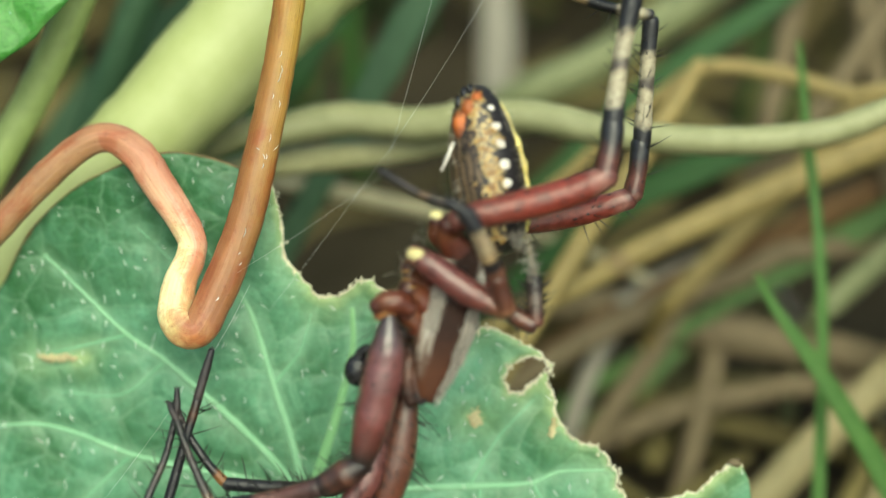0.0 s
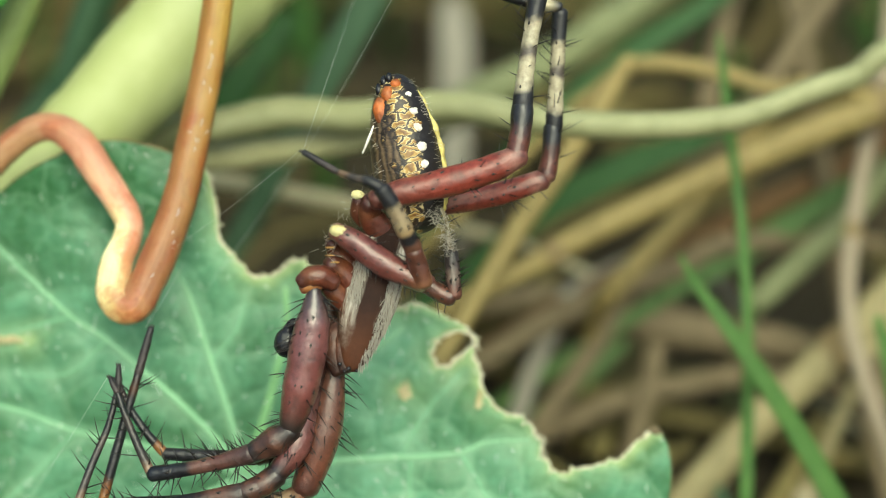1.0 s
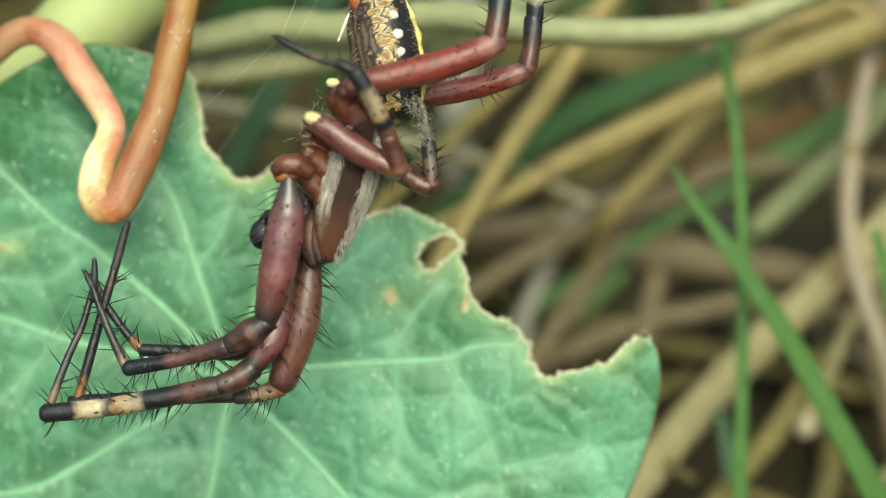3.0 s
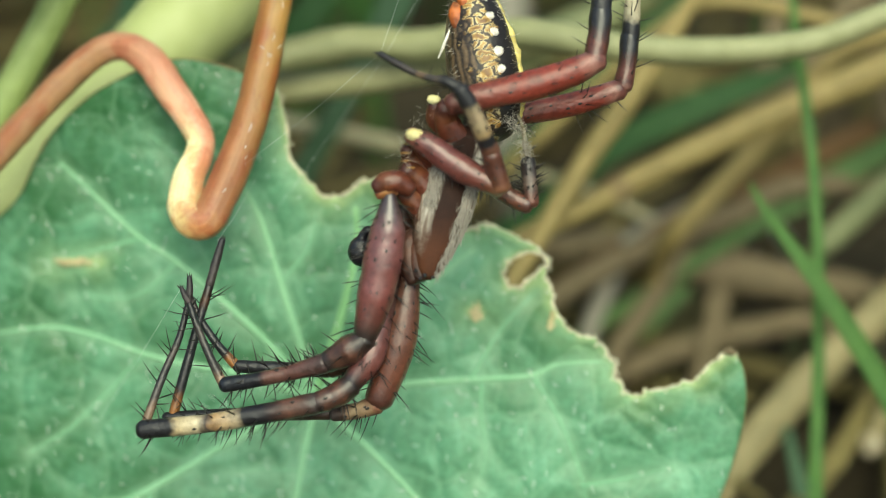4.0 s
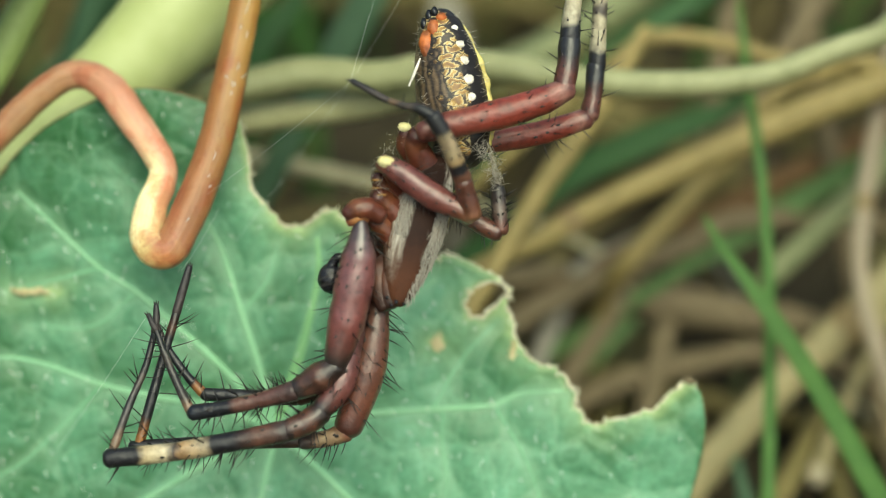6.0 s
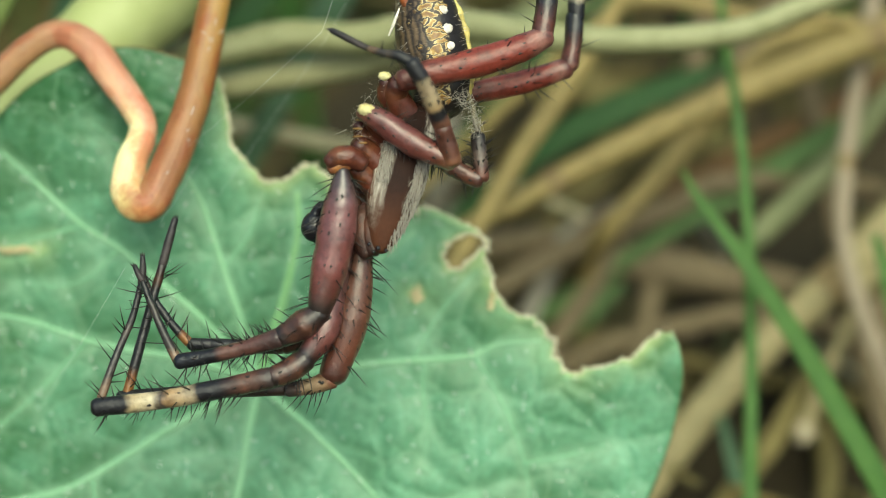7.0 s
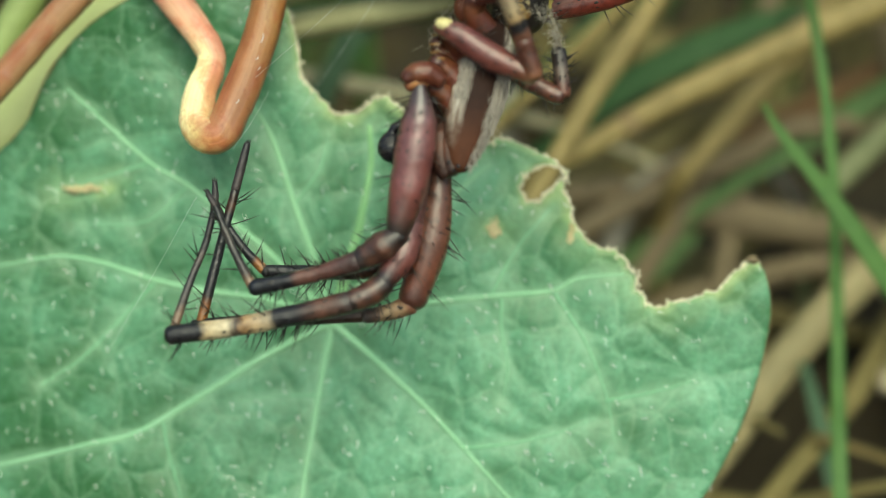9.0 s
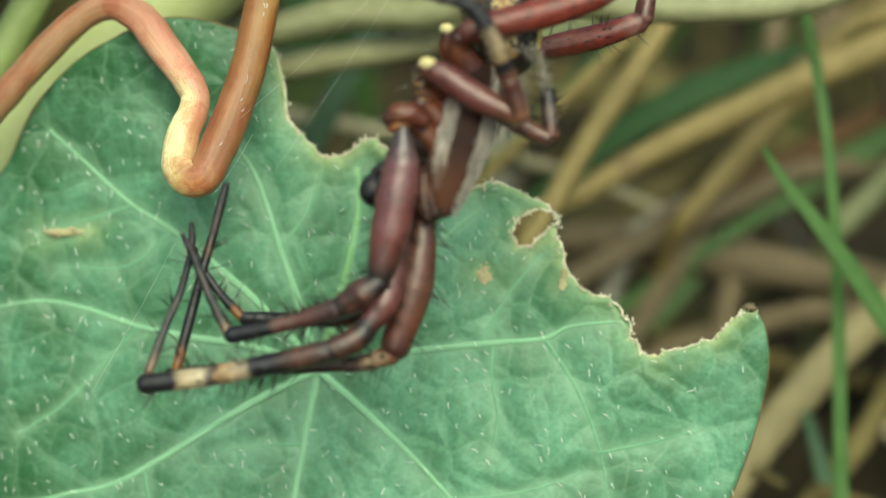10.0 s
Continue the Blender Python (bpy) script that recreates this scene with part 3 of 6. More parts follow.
def sweep(pts, radii, sides=10, step=6, flat=1.0, caps=True, up=(0, -1, 0), rough=0.0, seed=1, crease=0.0, by_point=False, flutes=(0, 0.0), lump=0.0):
    """Vertices, faces and UVs of a tube along the points. flat squashes it along up; crease folds it into a V."""
    line = smooth_line(pts, step)
    n = len(line)
    rad = spread(radii, n)
    rng = np.random.RandomState(seed)
    tan = np.gradient(line, axis=0)
    tan /= np.linalg.norm(tan, axis=1, keepdims=True) + 1e-12
    ref = np.array(up, float)
    verts, uvs, faces = [], [], []
    length = np.r_[0, np.cumsum(np.linalg.norm(np.diff(line, axis=0), axis=1))]
    if by_point:
        length = np.arange(n, dtype=float)
    rings = [(line[i], tan[i], rad[i], length[i] / length[-1]) for i in range(n)]
    if caps:
        head, tail = [], []
        for k in (0.25, 0.7):
            s = math.sqrt(1 - (1 - k) ** 2)
            head.append((line[0] - tan[0] * rad[0] * (1 - k) * 0.8, tan[0], rad[0] * s, 0.0))
            tail.insert(0, (line[-1] + tan[-1] * rad[-1] * (1 - k) * 0.8, tan[-1], rad[-1] * s, 1.0))
        rings = head + rings + tail
    prev = None
    wob = 1 + rough * rng.randn(len(rings), sides)
    for j, (c, t, r, v) in enumerate(rings):
        grow = 1 + lump * noise.noise((c[0] * 1.3, c[1] * 1.3, c[2] * 1.3 + seed)) if lump else 1.0
        side = np.cross(t, ref) if prev is None or np.linalg.norm(np.cross(t, ref)) > 0.25 else np.cross(t, np.cross(prev, t))
        side /= np.linalg.norm(side) + 1e-12
        if prev is not None and side @ prev < 0:
            side = -side
        prev = side
        nor = np.cross(side, t)
        for k in range(sides):
            a = 2 * math.pi * k / sides
            x, y = math.cos(a), math.sin(a)
            bump = grow * (1 + lump * 0.7 * noise.noise((c[0] * 2.2 + x, c[2] * 2.2 + y, seed + v * 3))) if lump else 1.0
            verts.append(c + (side * x + nor * (y * flat + crease * abs(x))) * r * wob[j, k] * (1 + flutes[1] * math.cos(flutes[0] * a)) * bump)
            uvs.append((k / sides, v))
    for j in range(len(rings) - 1):
        for k in range(sides):
            a, b = j * sides + k, j * sides + (k + 1) % sides
            faces.append((a, b, b + sides, a + sides))
    faces.append(tuple(range(sides))[::-1])
    faces.append(tuple((len(rings) - 1) * sides + k for k in range(sides)))
    return np.array(verts), faces, np.array(uvs)


def joined(pieces):
    vs, fs, us, off = [], [], [], 0
    for v, f, u in pieces:
        vs.append(v), us.append(u)
        fs += [tuple(i + off for i in q) for q in f]
        off += len(v)
    return np.vstack(vs), fs, np.vstack(us)


def shape(name, geo, material, smooth=True):
    """A mesh datablock from millimetres."""
    v, f, u = geo
    me = bpy.data.meshes.new(name)
    me.from_pydata((np.asarray(v) / 1000.0).tolist(), [], f)
    lay = me.uv_layers.new(name="UVMap")
    idx = np.zeros(len(me.loops), int)
    me.loops.foreach_get("vertex_index", idx)
    uv = np.asarray(u)[idx]
    lay.data.foreach_set("uv", uv.ravel())
    me.polygons.foreach_set("use_smooth", [smooth] * len(me.polygons))
    me.materials.append(material)
    me.update()
    bm = bmesh.new()
    bm.from_mesh(me)
    bmesh.ops.recalc_face_normals(bm, faces=bm.faces)
    bm.to_mesh(me)
    bm.free()
    return me


def stand(name, base):
    """A thing's root at a place of the working frame."""
    ob = new(name)
    ob.matrix_world = FRAME @ Matrix.Translation(Vector(base) / 1000)
    ob.empty_display_size = 0.002
    return ob


def part(name, geo, material, parent, base, label="", smooth=True):
    """One mesh under a thing or a part; geo in the working frame, base: the thing's root."""
    v, f, u = geo
    ob = new(name, shape(name, (np.asarray(v) - np.array(base), f, u), material, smooth))
    ob.parent = parent
    return tagged(ob, label)


def thing_mesh(name, geo, material, base, label, category, group="", kind=""):
    v, f, u = geo
    ob = new(name, shape(name, (np.asarray(v) - np.array(base), f, u), material))
    ob.matrix_world = FRAME @ Matrix.Translation(Vector(base) / 1000)
    return tagged(ob, label, category, group, kind)


def height(p):
    """Height over the ground of a working-frame point, in millimetres."""
    return (FRAME @ (Vector(p) / 1000)).z * 1000


def rooted(p, dx=0.0, dy=0.0):
    """The point on the ground below p, moved aside."""
    w = FRAME @ (Vector(p) / 1000)
    q = FRAME.inverted() @ Vector((w.x + dx / 1000, w.y + dy / 1000, -0.0008))
    return tuple(q * 1000)


def ball(c, rx, ry, rz, rot=None, seg=14, rng=10, bumps=0.0, seed=2):
    """An ellipsoid at c, turned by the 3x3 rot."""
    r = np.random.RandomState(seed)
    vs, us, fs = [], [], []
    for j in range(rng + 1):
        th = math.pi * (j + 0.02) / (rng + 0.04)
        for k in range(seg):
            ph = 2 * math.pi * k / seg
            w = 1 + bumps * r.randn()
            vs.append((rx * math.sin(th) * math.cos(ph) * w, ry * math.sin(th) * math.sin(ph) * w, rz * math.cos(th) * w))
            us.append((k / seg, j / rng))
    for j in range(rng):
        for k in range(seg):
            a, b = j * seg + k, j * seg + (k + 1) % seg
            fs.append((a, b, b + seg, a + seg))
    fs.append(tuple(range(seg))[::-1])
    fs.append(tuple(rng * seg + k for k in range(seg)))
    v = np.array(vs)
    if rot is not None:
        v = v @ np.array(rot).T
    return v + np.array(c), fs, np.array(us)


def axes_from(a, b, face=(0, -1, 0)):
    """Columns x, y, z: z from a to b, y away from the side named by face."""
    z = np.subtract(b, a) / np.linalg.norm(np.subtract(b, a))
    x = np.cross(z, face)
    x /= np.linalg.norm(x)
    return np.stack([x, np.cross(z, x), z], 1)


# ---- ground ----
def ground():
    edge = np.r_[-300, -30, -3, -0.6, np.linspace(-0.25, 0.4, 90), 0.8, 3, 30, 300]
    n = len(edge)
    vs, us, fs = [], [], []
    for y in edge:
        for x in edge:
            h = 0.0
            if abs(x) < 0.5 and abs(y) < 0.5:
                h = 0.004 * noise.noise((x * 40, y * 40, 1.0)) + 0.0016 * noise.noise((x * 170, y * 170, 4.0)) - 0.002
            vs.append((x * 1000, y * 1000, h * 1000))
            us.append((x * 10, y * 10))
    for j in range(n - 1):
        for k in range(n - 1):
            fs.append((j * n + k, j * n + k + 1, (j + 1) * n + k + 1, (j + 1) * n + k))
    ob = new("ground", shape("ground", (vs, fs, np.array(us)), M["soil"]))
    return tagged(ob, "dark brown soil littered with dry grass", "ground", kind="structure")


ground()


# ---- plants of the background ----
def stem(name, pts, radii, material, label, category="stem", root="", group="", flat=1.0, sides=12, rough=0.01, crease=0.0, nodes=(), rib=None):
    """A stalk, straw or blade; root names the ends (a: first, b: last) that run on to the ground."""
    pts = [tuple(p) for p in pts]
    radii = list(radii)
    for end in root:
        pts, radii = (pts, spread(radii, len(pts)).tolist()) if end == "b" else (pts[::-1], spread(radii, len(pts)).tolist()[::-1])
        p, way = np.array(pts[-1]), np.subtract(pts[-1], pts[-2])
        way /= np.linalg.norm(way)
        far = 12 + 1.1 * max(0.0, height(p))
        g = np.array(rooted(tuple(p + way * far)))
        mid = p + way * far * 0.5 + (g - p - way * far) * 0.3
        pts, radii = pts + [tuple(mid), tuple(g)], radii + [radii[-1], radii[-1]]
        if end == "a":
            pts, radii = pts[::-1], radii[::-1]
    base = min(pts, key=height)
    geo = sweep(pts, radii, sides, 8, flat, True, (0, -1, 0), rough, len(pts) * 7 + int(abs(pts[0][0]) * 10), crease, lump=0.0 if crease else 0.05)
    ob = thing_mesh(name, geo, material, base, label, category, group)
    line = smooth_line(pts, 8)
    rad = spread(radii, len(line))
    for at in nodes:
        k = int(at * (len(line) - 3)) + 1
        way = (line[k + 1] - line[k - 1]) / np.linalg.norm(line[k + 1] - line[k - 1])
        r = rad[k]
        part("node", sweep([line[k] - way * r * 0.7, line[k], line[k] + way * r * 0.7], (r * 1.02, r * 1.16, r * 1.02), 12, 4, max(flat, 0.6), True, (0, -1, 0), 0.02), M["node"], ob, base, "darker swollen joint")
    if rib:
        part("midrib", sweep([p + np.array((0, -0.16 * r, 0)) for p, r in zip(line, rad)], rad * 0.08 + 0.015, 6, 1), rib, ob, base, "paler midrib")
    return ob


def grass_blade(pts, radii, material, label, group="grass blades", **more):
    """A folded, tapering leaf of grass that grows from the ground."""
    return stem("grass_blade", pts, radii, material, label, "grass", group=group, flat=0.16, crease=0.28, sides=10, rough=0.0, rib=M["rib"] if material is M["grass"] else None, **more)


# thick pale stalk and its neighbours
thick = stem("thick_stalk", [(1.20, 106.00, 30.25), (-5.96, 105.60, 24.77), (-11.63, 105.20, 19.34), (-16.90, 104.80, 13.60), (-22.48, 104.40, 7.91), (-27.67, 104.00, 2.62)], (3.6, 3.7, 3.6, 3.2, 2.7, 2.4), M["thick_stem"], "thick pale yellow-green plant stalk leaning behind the leaf", "stalk", "b")
thick_base = tuple((FRAME.inverted() @ thick.matrix_world.translation) * 1000)
shoot = [(-10.8, 105.40, 18.4), (-12.0, 105.55, 20.6), (-12.9, 105.7, 22.9), (-13.4, 105.88, 26.2), (-13.7, 106.00, 31.2)]
part("side_shoot", sweep(shoot, (2.2, 2.9, 2.8, 2.6, 2.5), 16, 8, 1.0, True, (0, -1, 0), 0.01, 5, lump=0.05), M["sheath"], thick, thick_base, "brownish side shoot with a dry sheath")
stem("green_stalk", [(-18.69, 103.00, 27.81), (-21.02, 103.33, 22.28), (-23.89, 103.67, 16.00), (-26.96, 104.00, 10.38)], (1.05, 1.1, 1.1, 1.1), M["green_stem"], "slender green plant stalk beside the thick one", "stalk", "b")
stem("green_stalk", [(-16.76, 124.00, 29.12), (-20.75, 124.00, 24.06), (-23.47, 124.00, 17.33), (-25.99, 124.00, 10.60)], (1.4, 1.4, 1.3, 1.2), M["grass_blue"], "blurred bluish green stalk far behind", "stalk", "b")
stem("green_vine", [(-14.65, 109.00, 11.75), (-10.59, 109.00, 12.76), (-6.16, 109.00, 13.66), (-1.32, 108.00, 13.34), (1.97, 107.00, 13.82), (5.56, 106.00, 13.89), (9.09, 105.00, 13.21), (12.97, 104.50, 12.67), (18.59, 104.00, 12.53), (23.57, 104.00, 13.14), (27.12, 104.00, 14.46), (30.32, 104.00, 15.54), (36.74, 104.00, 17.26)], (0.95, 1.1, 1.15, 1.1, 1.05, 1.03, 0.97, 0.9, 0.9, 0.85, 0.8, 0.8, 0.8), M["vine"], "smooth pale green vine trailing behind the spider", "vine", "ab")
stem("dull_vine", [(-13.93, 112.00, 9.92), (-10.48, 111.60, 10.80), (-6.29, 111.20, 11.33), (-1.37, 110.80, 12.01), (2.76, 110.40, 13.06), (6.50, 110.00, 13.81)], (0.95, 1.0, 0.98, 0.9, 0.85, 0.75), M["vine_tan"], "dull olive vine running below the green one", "vine", "a")
stem("brown_twig", [(-19.80, 123.00, 10.53), (-16.63, 123.75, 10.15), (-13.84, 124.50, 9.78), (-10.19, 125.25, 9.17), (-5.65, 126.00, 8.37), (-1.07, 126.75, 7.47), (3.15, 127.50, 6.61), (9.10, 128.25, 5.15), (13.82, 129.00, 3.35)], (0.6, 0.64, 0.66, 0.66, 0.64, 0.6, 0.5, 0.42, 0.36), M["twig"], "thin greyish brown twig behind the leaf", "twig", "b")
stem("pale_stalk", [(49.55, 141.06, 47.54), (35.92, 140.50, 35.83), (27.19, 139.94, 29.03), (19.48, 139.38, 23.46), (12.78, 138.82, 19.12), (7.09, 138.26, 16.57), (4.10, 141.06, 14.70), (2.74, 146.66, 11.41), (2.16, 152.26, 7.34)], (1.75, 1.75, 1.75, 1.7, 1.65, 1.5, 1.35, 1.1, 1.0), M["vine_dull"], "blurred pale olive stalk slanting behind the vine", "stalk", "b")

# dry stalks
straws = "dry straws"
stem("dry_straw", [(46.99, 121.00, 19.77), (38.85, 120.00, 15.80), (30.98, 119.00, 12.69), (23.55, 118.00, 9.50), (15.41, 117.00, 5.80), (9.78, 116.00, 2.82), (3.44, 115.00, -0.51)], (1.3, 1.25, 1.2, 1.1, 0.95, 0.8, 0.7), M["straw"], "long golden dry straw slanting across", "straw", "ab", straws, 0.8, nodes=(0.33, 0.66))
stem("dry_straw", [(31.36, 124.00, 15.48), (26.20, 124.00, 10.28), (24.26, 124.00, 8.36), (20.62, 124.00, 4.55), (17.20, 124.00, 0.93), (16.20, 127.50, -2.07), (16.00, 131.00, -7.07)], (0.8, 0.85, 0.85, 0.85, 0.8, 0.6, 0.5), M["straw"], "tan dry straw lower down", "straw", "ab", straws, 0.7)
stem("dry_straw", [(17.84, 117.00, 17.95), (15.96, 116.00, 15.07), (12.74, 115.00, 10.15), (9.84, 114.00, 6.12), (7.41, 113.00, 2.23)], (0.5, 0.75, 0.85, 0.8, 0.75), M["straw"], "dull tan straw crossing below the vine", "straw", "b", straws, 0.8)
stem("dry_straw", [(49.29, 128.00, 9.47), (40.43, 126.00, 2.09), (34.51, 124.00, -3.19), (27.83, 122.00, -8.73), (22.15, 120.00, -14.32), (17.85, 118.00, -19.32)], (1.5, 1.5, 1.45, 1.4, 1.4, 1.3), M["straw_pale"], "broad pale straw lying towards the soil", "straw", "ab", straws, 0.6, nodes=(0.45,))
stem("dry_straw", [(39.50, 124.00, 35.35), (38.06, 123.14, 20.13), (36.62, 122.29, 13.78), (35.19, 121.43, 7.50), (34.39, 120.57, 0.88), (35.02, 119.71, -4.03), (37.08, 118.86, -10.52), (38.90, 118.00, -16.12)], (0.6, 0.65, 0.65, 0.7, 0.6, 0.65, 0.6, 0.55), M["straw_rose"], "upright kinked greyish pink straw beside the grass", "straw", "b", straws, 0.7, nodes=(0.36,))
broken = stem("dry_straw", [(36.80, 123.40, -3.30), (35.30, 123.40, -6.70), (33.60, 123.40, -10.50), (31.95, 123.40, -14.25)], (0.5, 0.55, 0.6, 0.62), M["straw_pale"], "short broken pale straw with a frayed end", "straw", "a", straws, 0.7)
broken_base = tuple((FRAME.inverted() @ broken.matrix_world.translation) * 1000)
fray = sweep([(31.95, 123.2, -14.05), (31.75, 123.0, -14.6), (31.55, 122.9, -15.15)], (0.5, 0.72, 0.42), 18, 4, 0.7, True, (0, -1, 0), 0.14, 3, flutes=(6, 0.22), lump=0.3)
part("frayed_end", fray, M["frayed"], broken, broken_base, "bleached frayed straw end")
stem("dry_straw", [(10.92, 130.00, 0.20), (15.39, 130.00, -0.50), (19.87, 130.00, -1.35), (24.36, 130.00, -2.23), (28.32, 130.00, -2.90), (32.93, 130.00, -3.71)], (1.2, 1.55, 1.65, 1.65, 1.55, 1.4), M["straw_brown"], "weathered brown stalk lying across the litter", "straw", "ab", straws, 0.9)
stem("dry_straw", [(5.47, 131.00, -13.52), (11.77, 130.50, -10.79), (18.00, 130.00, -8.07), (24.17, 129.50, -6.50), (29.41, 129.00, -5.82)], (1.0, 1.0, 1.0, 1.0, 1.0), M["straw_brown"], "weathered brown stalk close to the soil", "straw", "ab", straws, 0.9)
stem("dry_straw", [(43.66, 133.00, 13.86), (36.66, 132.00, 10.21), (30.63, 131.00, 7.50), (24.25, 130.00, 4.38), (18.83, 129.00, 2.18)], (1.2, 1.3, 1.3, 1.2, 1.0), M["straw_rust"], "rusty brown rotting stalk", "straw", "ab", straws, 0.9)
stem("dry_straw", [(15.73, 129.00, 1.31), (13.50, 128.67, -1.33), (11.27, 128.33, -6.16), (9.93, 128.00, -10.53)], (0.7, 0.8, 0.8, 0.7), M["straw_grey"], "greyish bleached straw in the litter", "straw", "ab", straws, 0.8)
stem("dry_straw", [(12.05, 121.00, 12.71), (15.71, 120.60, 15.91), (18.93, 120.20, 17.90), (23.79, 119.80, 17.52), (28.62, 119.40, 16.16), (35.46, 119.00, 15.47)], (0.5, 0.5, 0.55, 0.6, 0.55, 0.5), M["straw"], "bent tan straw arching above the vine", "straw", "ab", straws, 0.7)
stem("dry_straw", [(31.53, 132.00, 31.97), (32.37, 131.67, 26.08), (33.44, 131.33, 20.67), (34.05, 131.00, 16.17)], (1.1, 1.1, 1.0, 0.9), M["straw_brown"], "upright rusty stalk far behind", "straw", "b", straws, 0.9)
stem("dry_straw", [(41.61, 131.00, 33.18), (36.61, 130.67, 26.42), (32.52, 130.33, 20.14), (29.78, 130.00, 16.11)], (1.1, 1.1, 1.0, 0.9), M["straw_brown"], "blurred tan stalk far behind", "straw", "b", straws, 0.8)
stem("dry_straw", [(29.06, 131.00, 30.45), (27.73, 131.00, 25.09), (26.85, 131.00, 21.07), (25.97, 131.00, 16.60)], (1.0, 1.0, 1.0, 0.9), M["straw_brown"], "blurred brown stalk far behind", "straw", "b", straws, 0.8)
stem("dry_straw", [(44.95, 122.00, -15.50), (39.06, 120.50, -16.59), (37.13, 119.00, -17.30), (35.55, 117.50, -18.87), (34.81, 116.00, -21.00)], (0.5, 0.5, 0.5, 0.45, 0.4), M["straw_pale"], "curled pale straw end by the grass", "straw", "b", straws, 0.7)
stem("dead_leaf_blade", [(6.01, 169.85, 28.82), (6.25, 169.85, 26.21), (6.37, 169.85, 22.75), (6.16, 169.85, 16.38)], (1.2, 1.8, 1.9, 1.6), M["straw_grey"], "bleached grey blade of dead grass", "dead grass", "b", flat=0.2)

stem("dry_straw", [(27.60, 127.00, 4.82), (22.30, 126.50, 2.64), (17.05, 126.00, 0.91), (11.83, 125.50, -1.67), (7.51, 125.00, -4.22)], (0.8, 0.9, 0.95, 0.9, 0.8), M["straw_brown"], "brown matted straw below the golden one", "straw", "ab", straws, 0.6)

# green grass
grass_blade([(23.0, 110.0, 19.0), (23.3, 110.0, 16.4), (23.64, 110.0, 13.0), (24.15, 110.0, 9.6), (24.60, 109.8, 5.4), (24.85, 109.6, 0.0), (24.85, 109.4, -5.2), (24.75, 109.2, -9.5), (24.6, 109.0, -14.0), (24.45, 108.7, -18.6)], (0.13, 0.28, 0.34, 0.37, 0.38, 0.40, 0.42, 0.44, 0.48, 0.52), M["grass"], "upright bright green grass blade", root="b")
grass_blade([(19.95, 106.9, 4.25), (21.05, 106.9, 2.32), (23.17, 106.9, -0.62), (25.50, 106.9, -4.02), (28.10, 107.0, -8.16), (30.36, 107.0, -12.30), (32.25, 107.0, -15.69), (33.80, 107.0, -18.69)], (0.13, 0.34, 0.52, 0.64, 0.74, 0.8, 0.84, 0.86), M["grass"], "leaning green grass blade with a sharp tip", root="b")
grass_blade([(33.99, 111.00, -0.16), (35.14, 111.00, -4.35), (36.59, 111.00, -10.45), (37.83, 111.00, -16.57)], (0.3, 0.75, 0.9, 0.9), M["grass"], "short green grass blade beside a straw", root="b")
grass_blade([(24.68, 119.00, -12.96), (25.35, 118.00, -16.49), (26.21, 117.00, -21.58)], (0.3, 0.6, 0.7), M["grass_blue"], "bluish green grass blade low in the litter", root="b")
grass_blade([(27.24, 126.00, 13.75), (23.41, 126.00, 12.36), (18.74, 126.00, 10.56), (14.05, 126.00, 8.26), (9.35, 126.00, 4.87)], (0.4, 0.95, 1.25, 1.15, 0.8), M["grass_dark"], "broad deep green grass blade in shade", root="b")
grass_blade([(42.23, 128.00, 12.28), (35.88, 128.00, 8.67), (30.63, 128.00, 5.65), (25.48, 128.00, 2.68), (21.76, 128.00, 0.48)], (0.6, 0.95, 1.05, 0.95, 0.6), M["grass_mid"], "dull green grass blade slanting behind straws", root="b")
stem("dry_straw", [(42.78, 127.00, 13.07), (36.39, 127.00, 7.03), (33.21, 127.00, 4.04), (30.03, 127.00, 1.10), (28.84, 127.00, -0.13), (28.24, 131.00, -3.13), (28.24, 134.00, -8.13)], (0.9, 1.0, 1.0, 0.95, 0.8, 0.6, 0.5), M["vine_dull"], "olive half-dry straw slanting across", "straw", "ab", straws, 0.5)
grass_blade([(18.90, 130.00, -3.17), (15.75, 129.50, -5.80), (11.73, 129.00, -8.86)], (0.5, 0.9, 0.7), M["grass_mid"], "stubby green grass blade in the litter", root="b")
grass_blade([(2.63, 127.00, 30.55), (-0.38, 126.33, 24.42), (-3.78, 125.67, 18.35), (-6.72, 125.00, 12.78)], (0.9, 1.3, 1.4, 1.0), M["grass_blue"], "broad bluish green grass blade", root="b")
grass_blade([(30.39, 129.00, 27.49), (25.46, 128.50, 23.46), (20.12, 128.00, 19.90), (14.40, 127.50, 15.50), (10.02, 127.00, 11.57)], (0.5, 0.9, 1.0, 1.0, 0.7), M["grass_dark"], "deep green grass blade behind the vine", root="b")
grass_blade([(-7.34, 128.00, 21.99), (-10.78, 127.67, 17.61), (-14.20, 127.33, 12.82), (-17.18, 127.00, 8.49)], (0.7, 1.3, 1.3, 1.0), M["grass_dark"], "deep green blade behind the pale stalk", root="b")
grass_blade([(-18.92, 130.00, 23.03), (-23.64, 129.33, 18.12), (-27.43, 128.67, 13.27), (-30.31, 128.00, 8.03)], (0.8, 1.6, 1.6, 1.2), M["grass_blue"], "bluish blade behind the stalks", root="b")


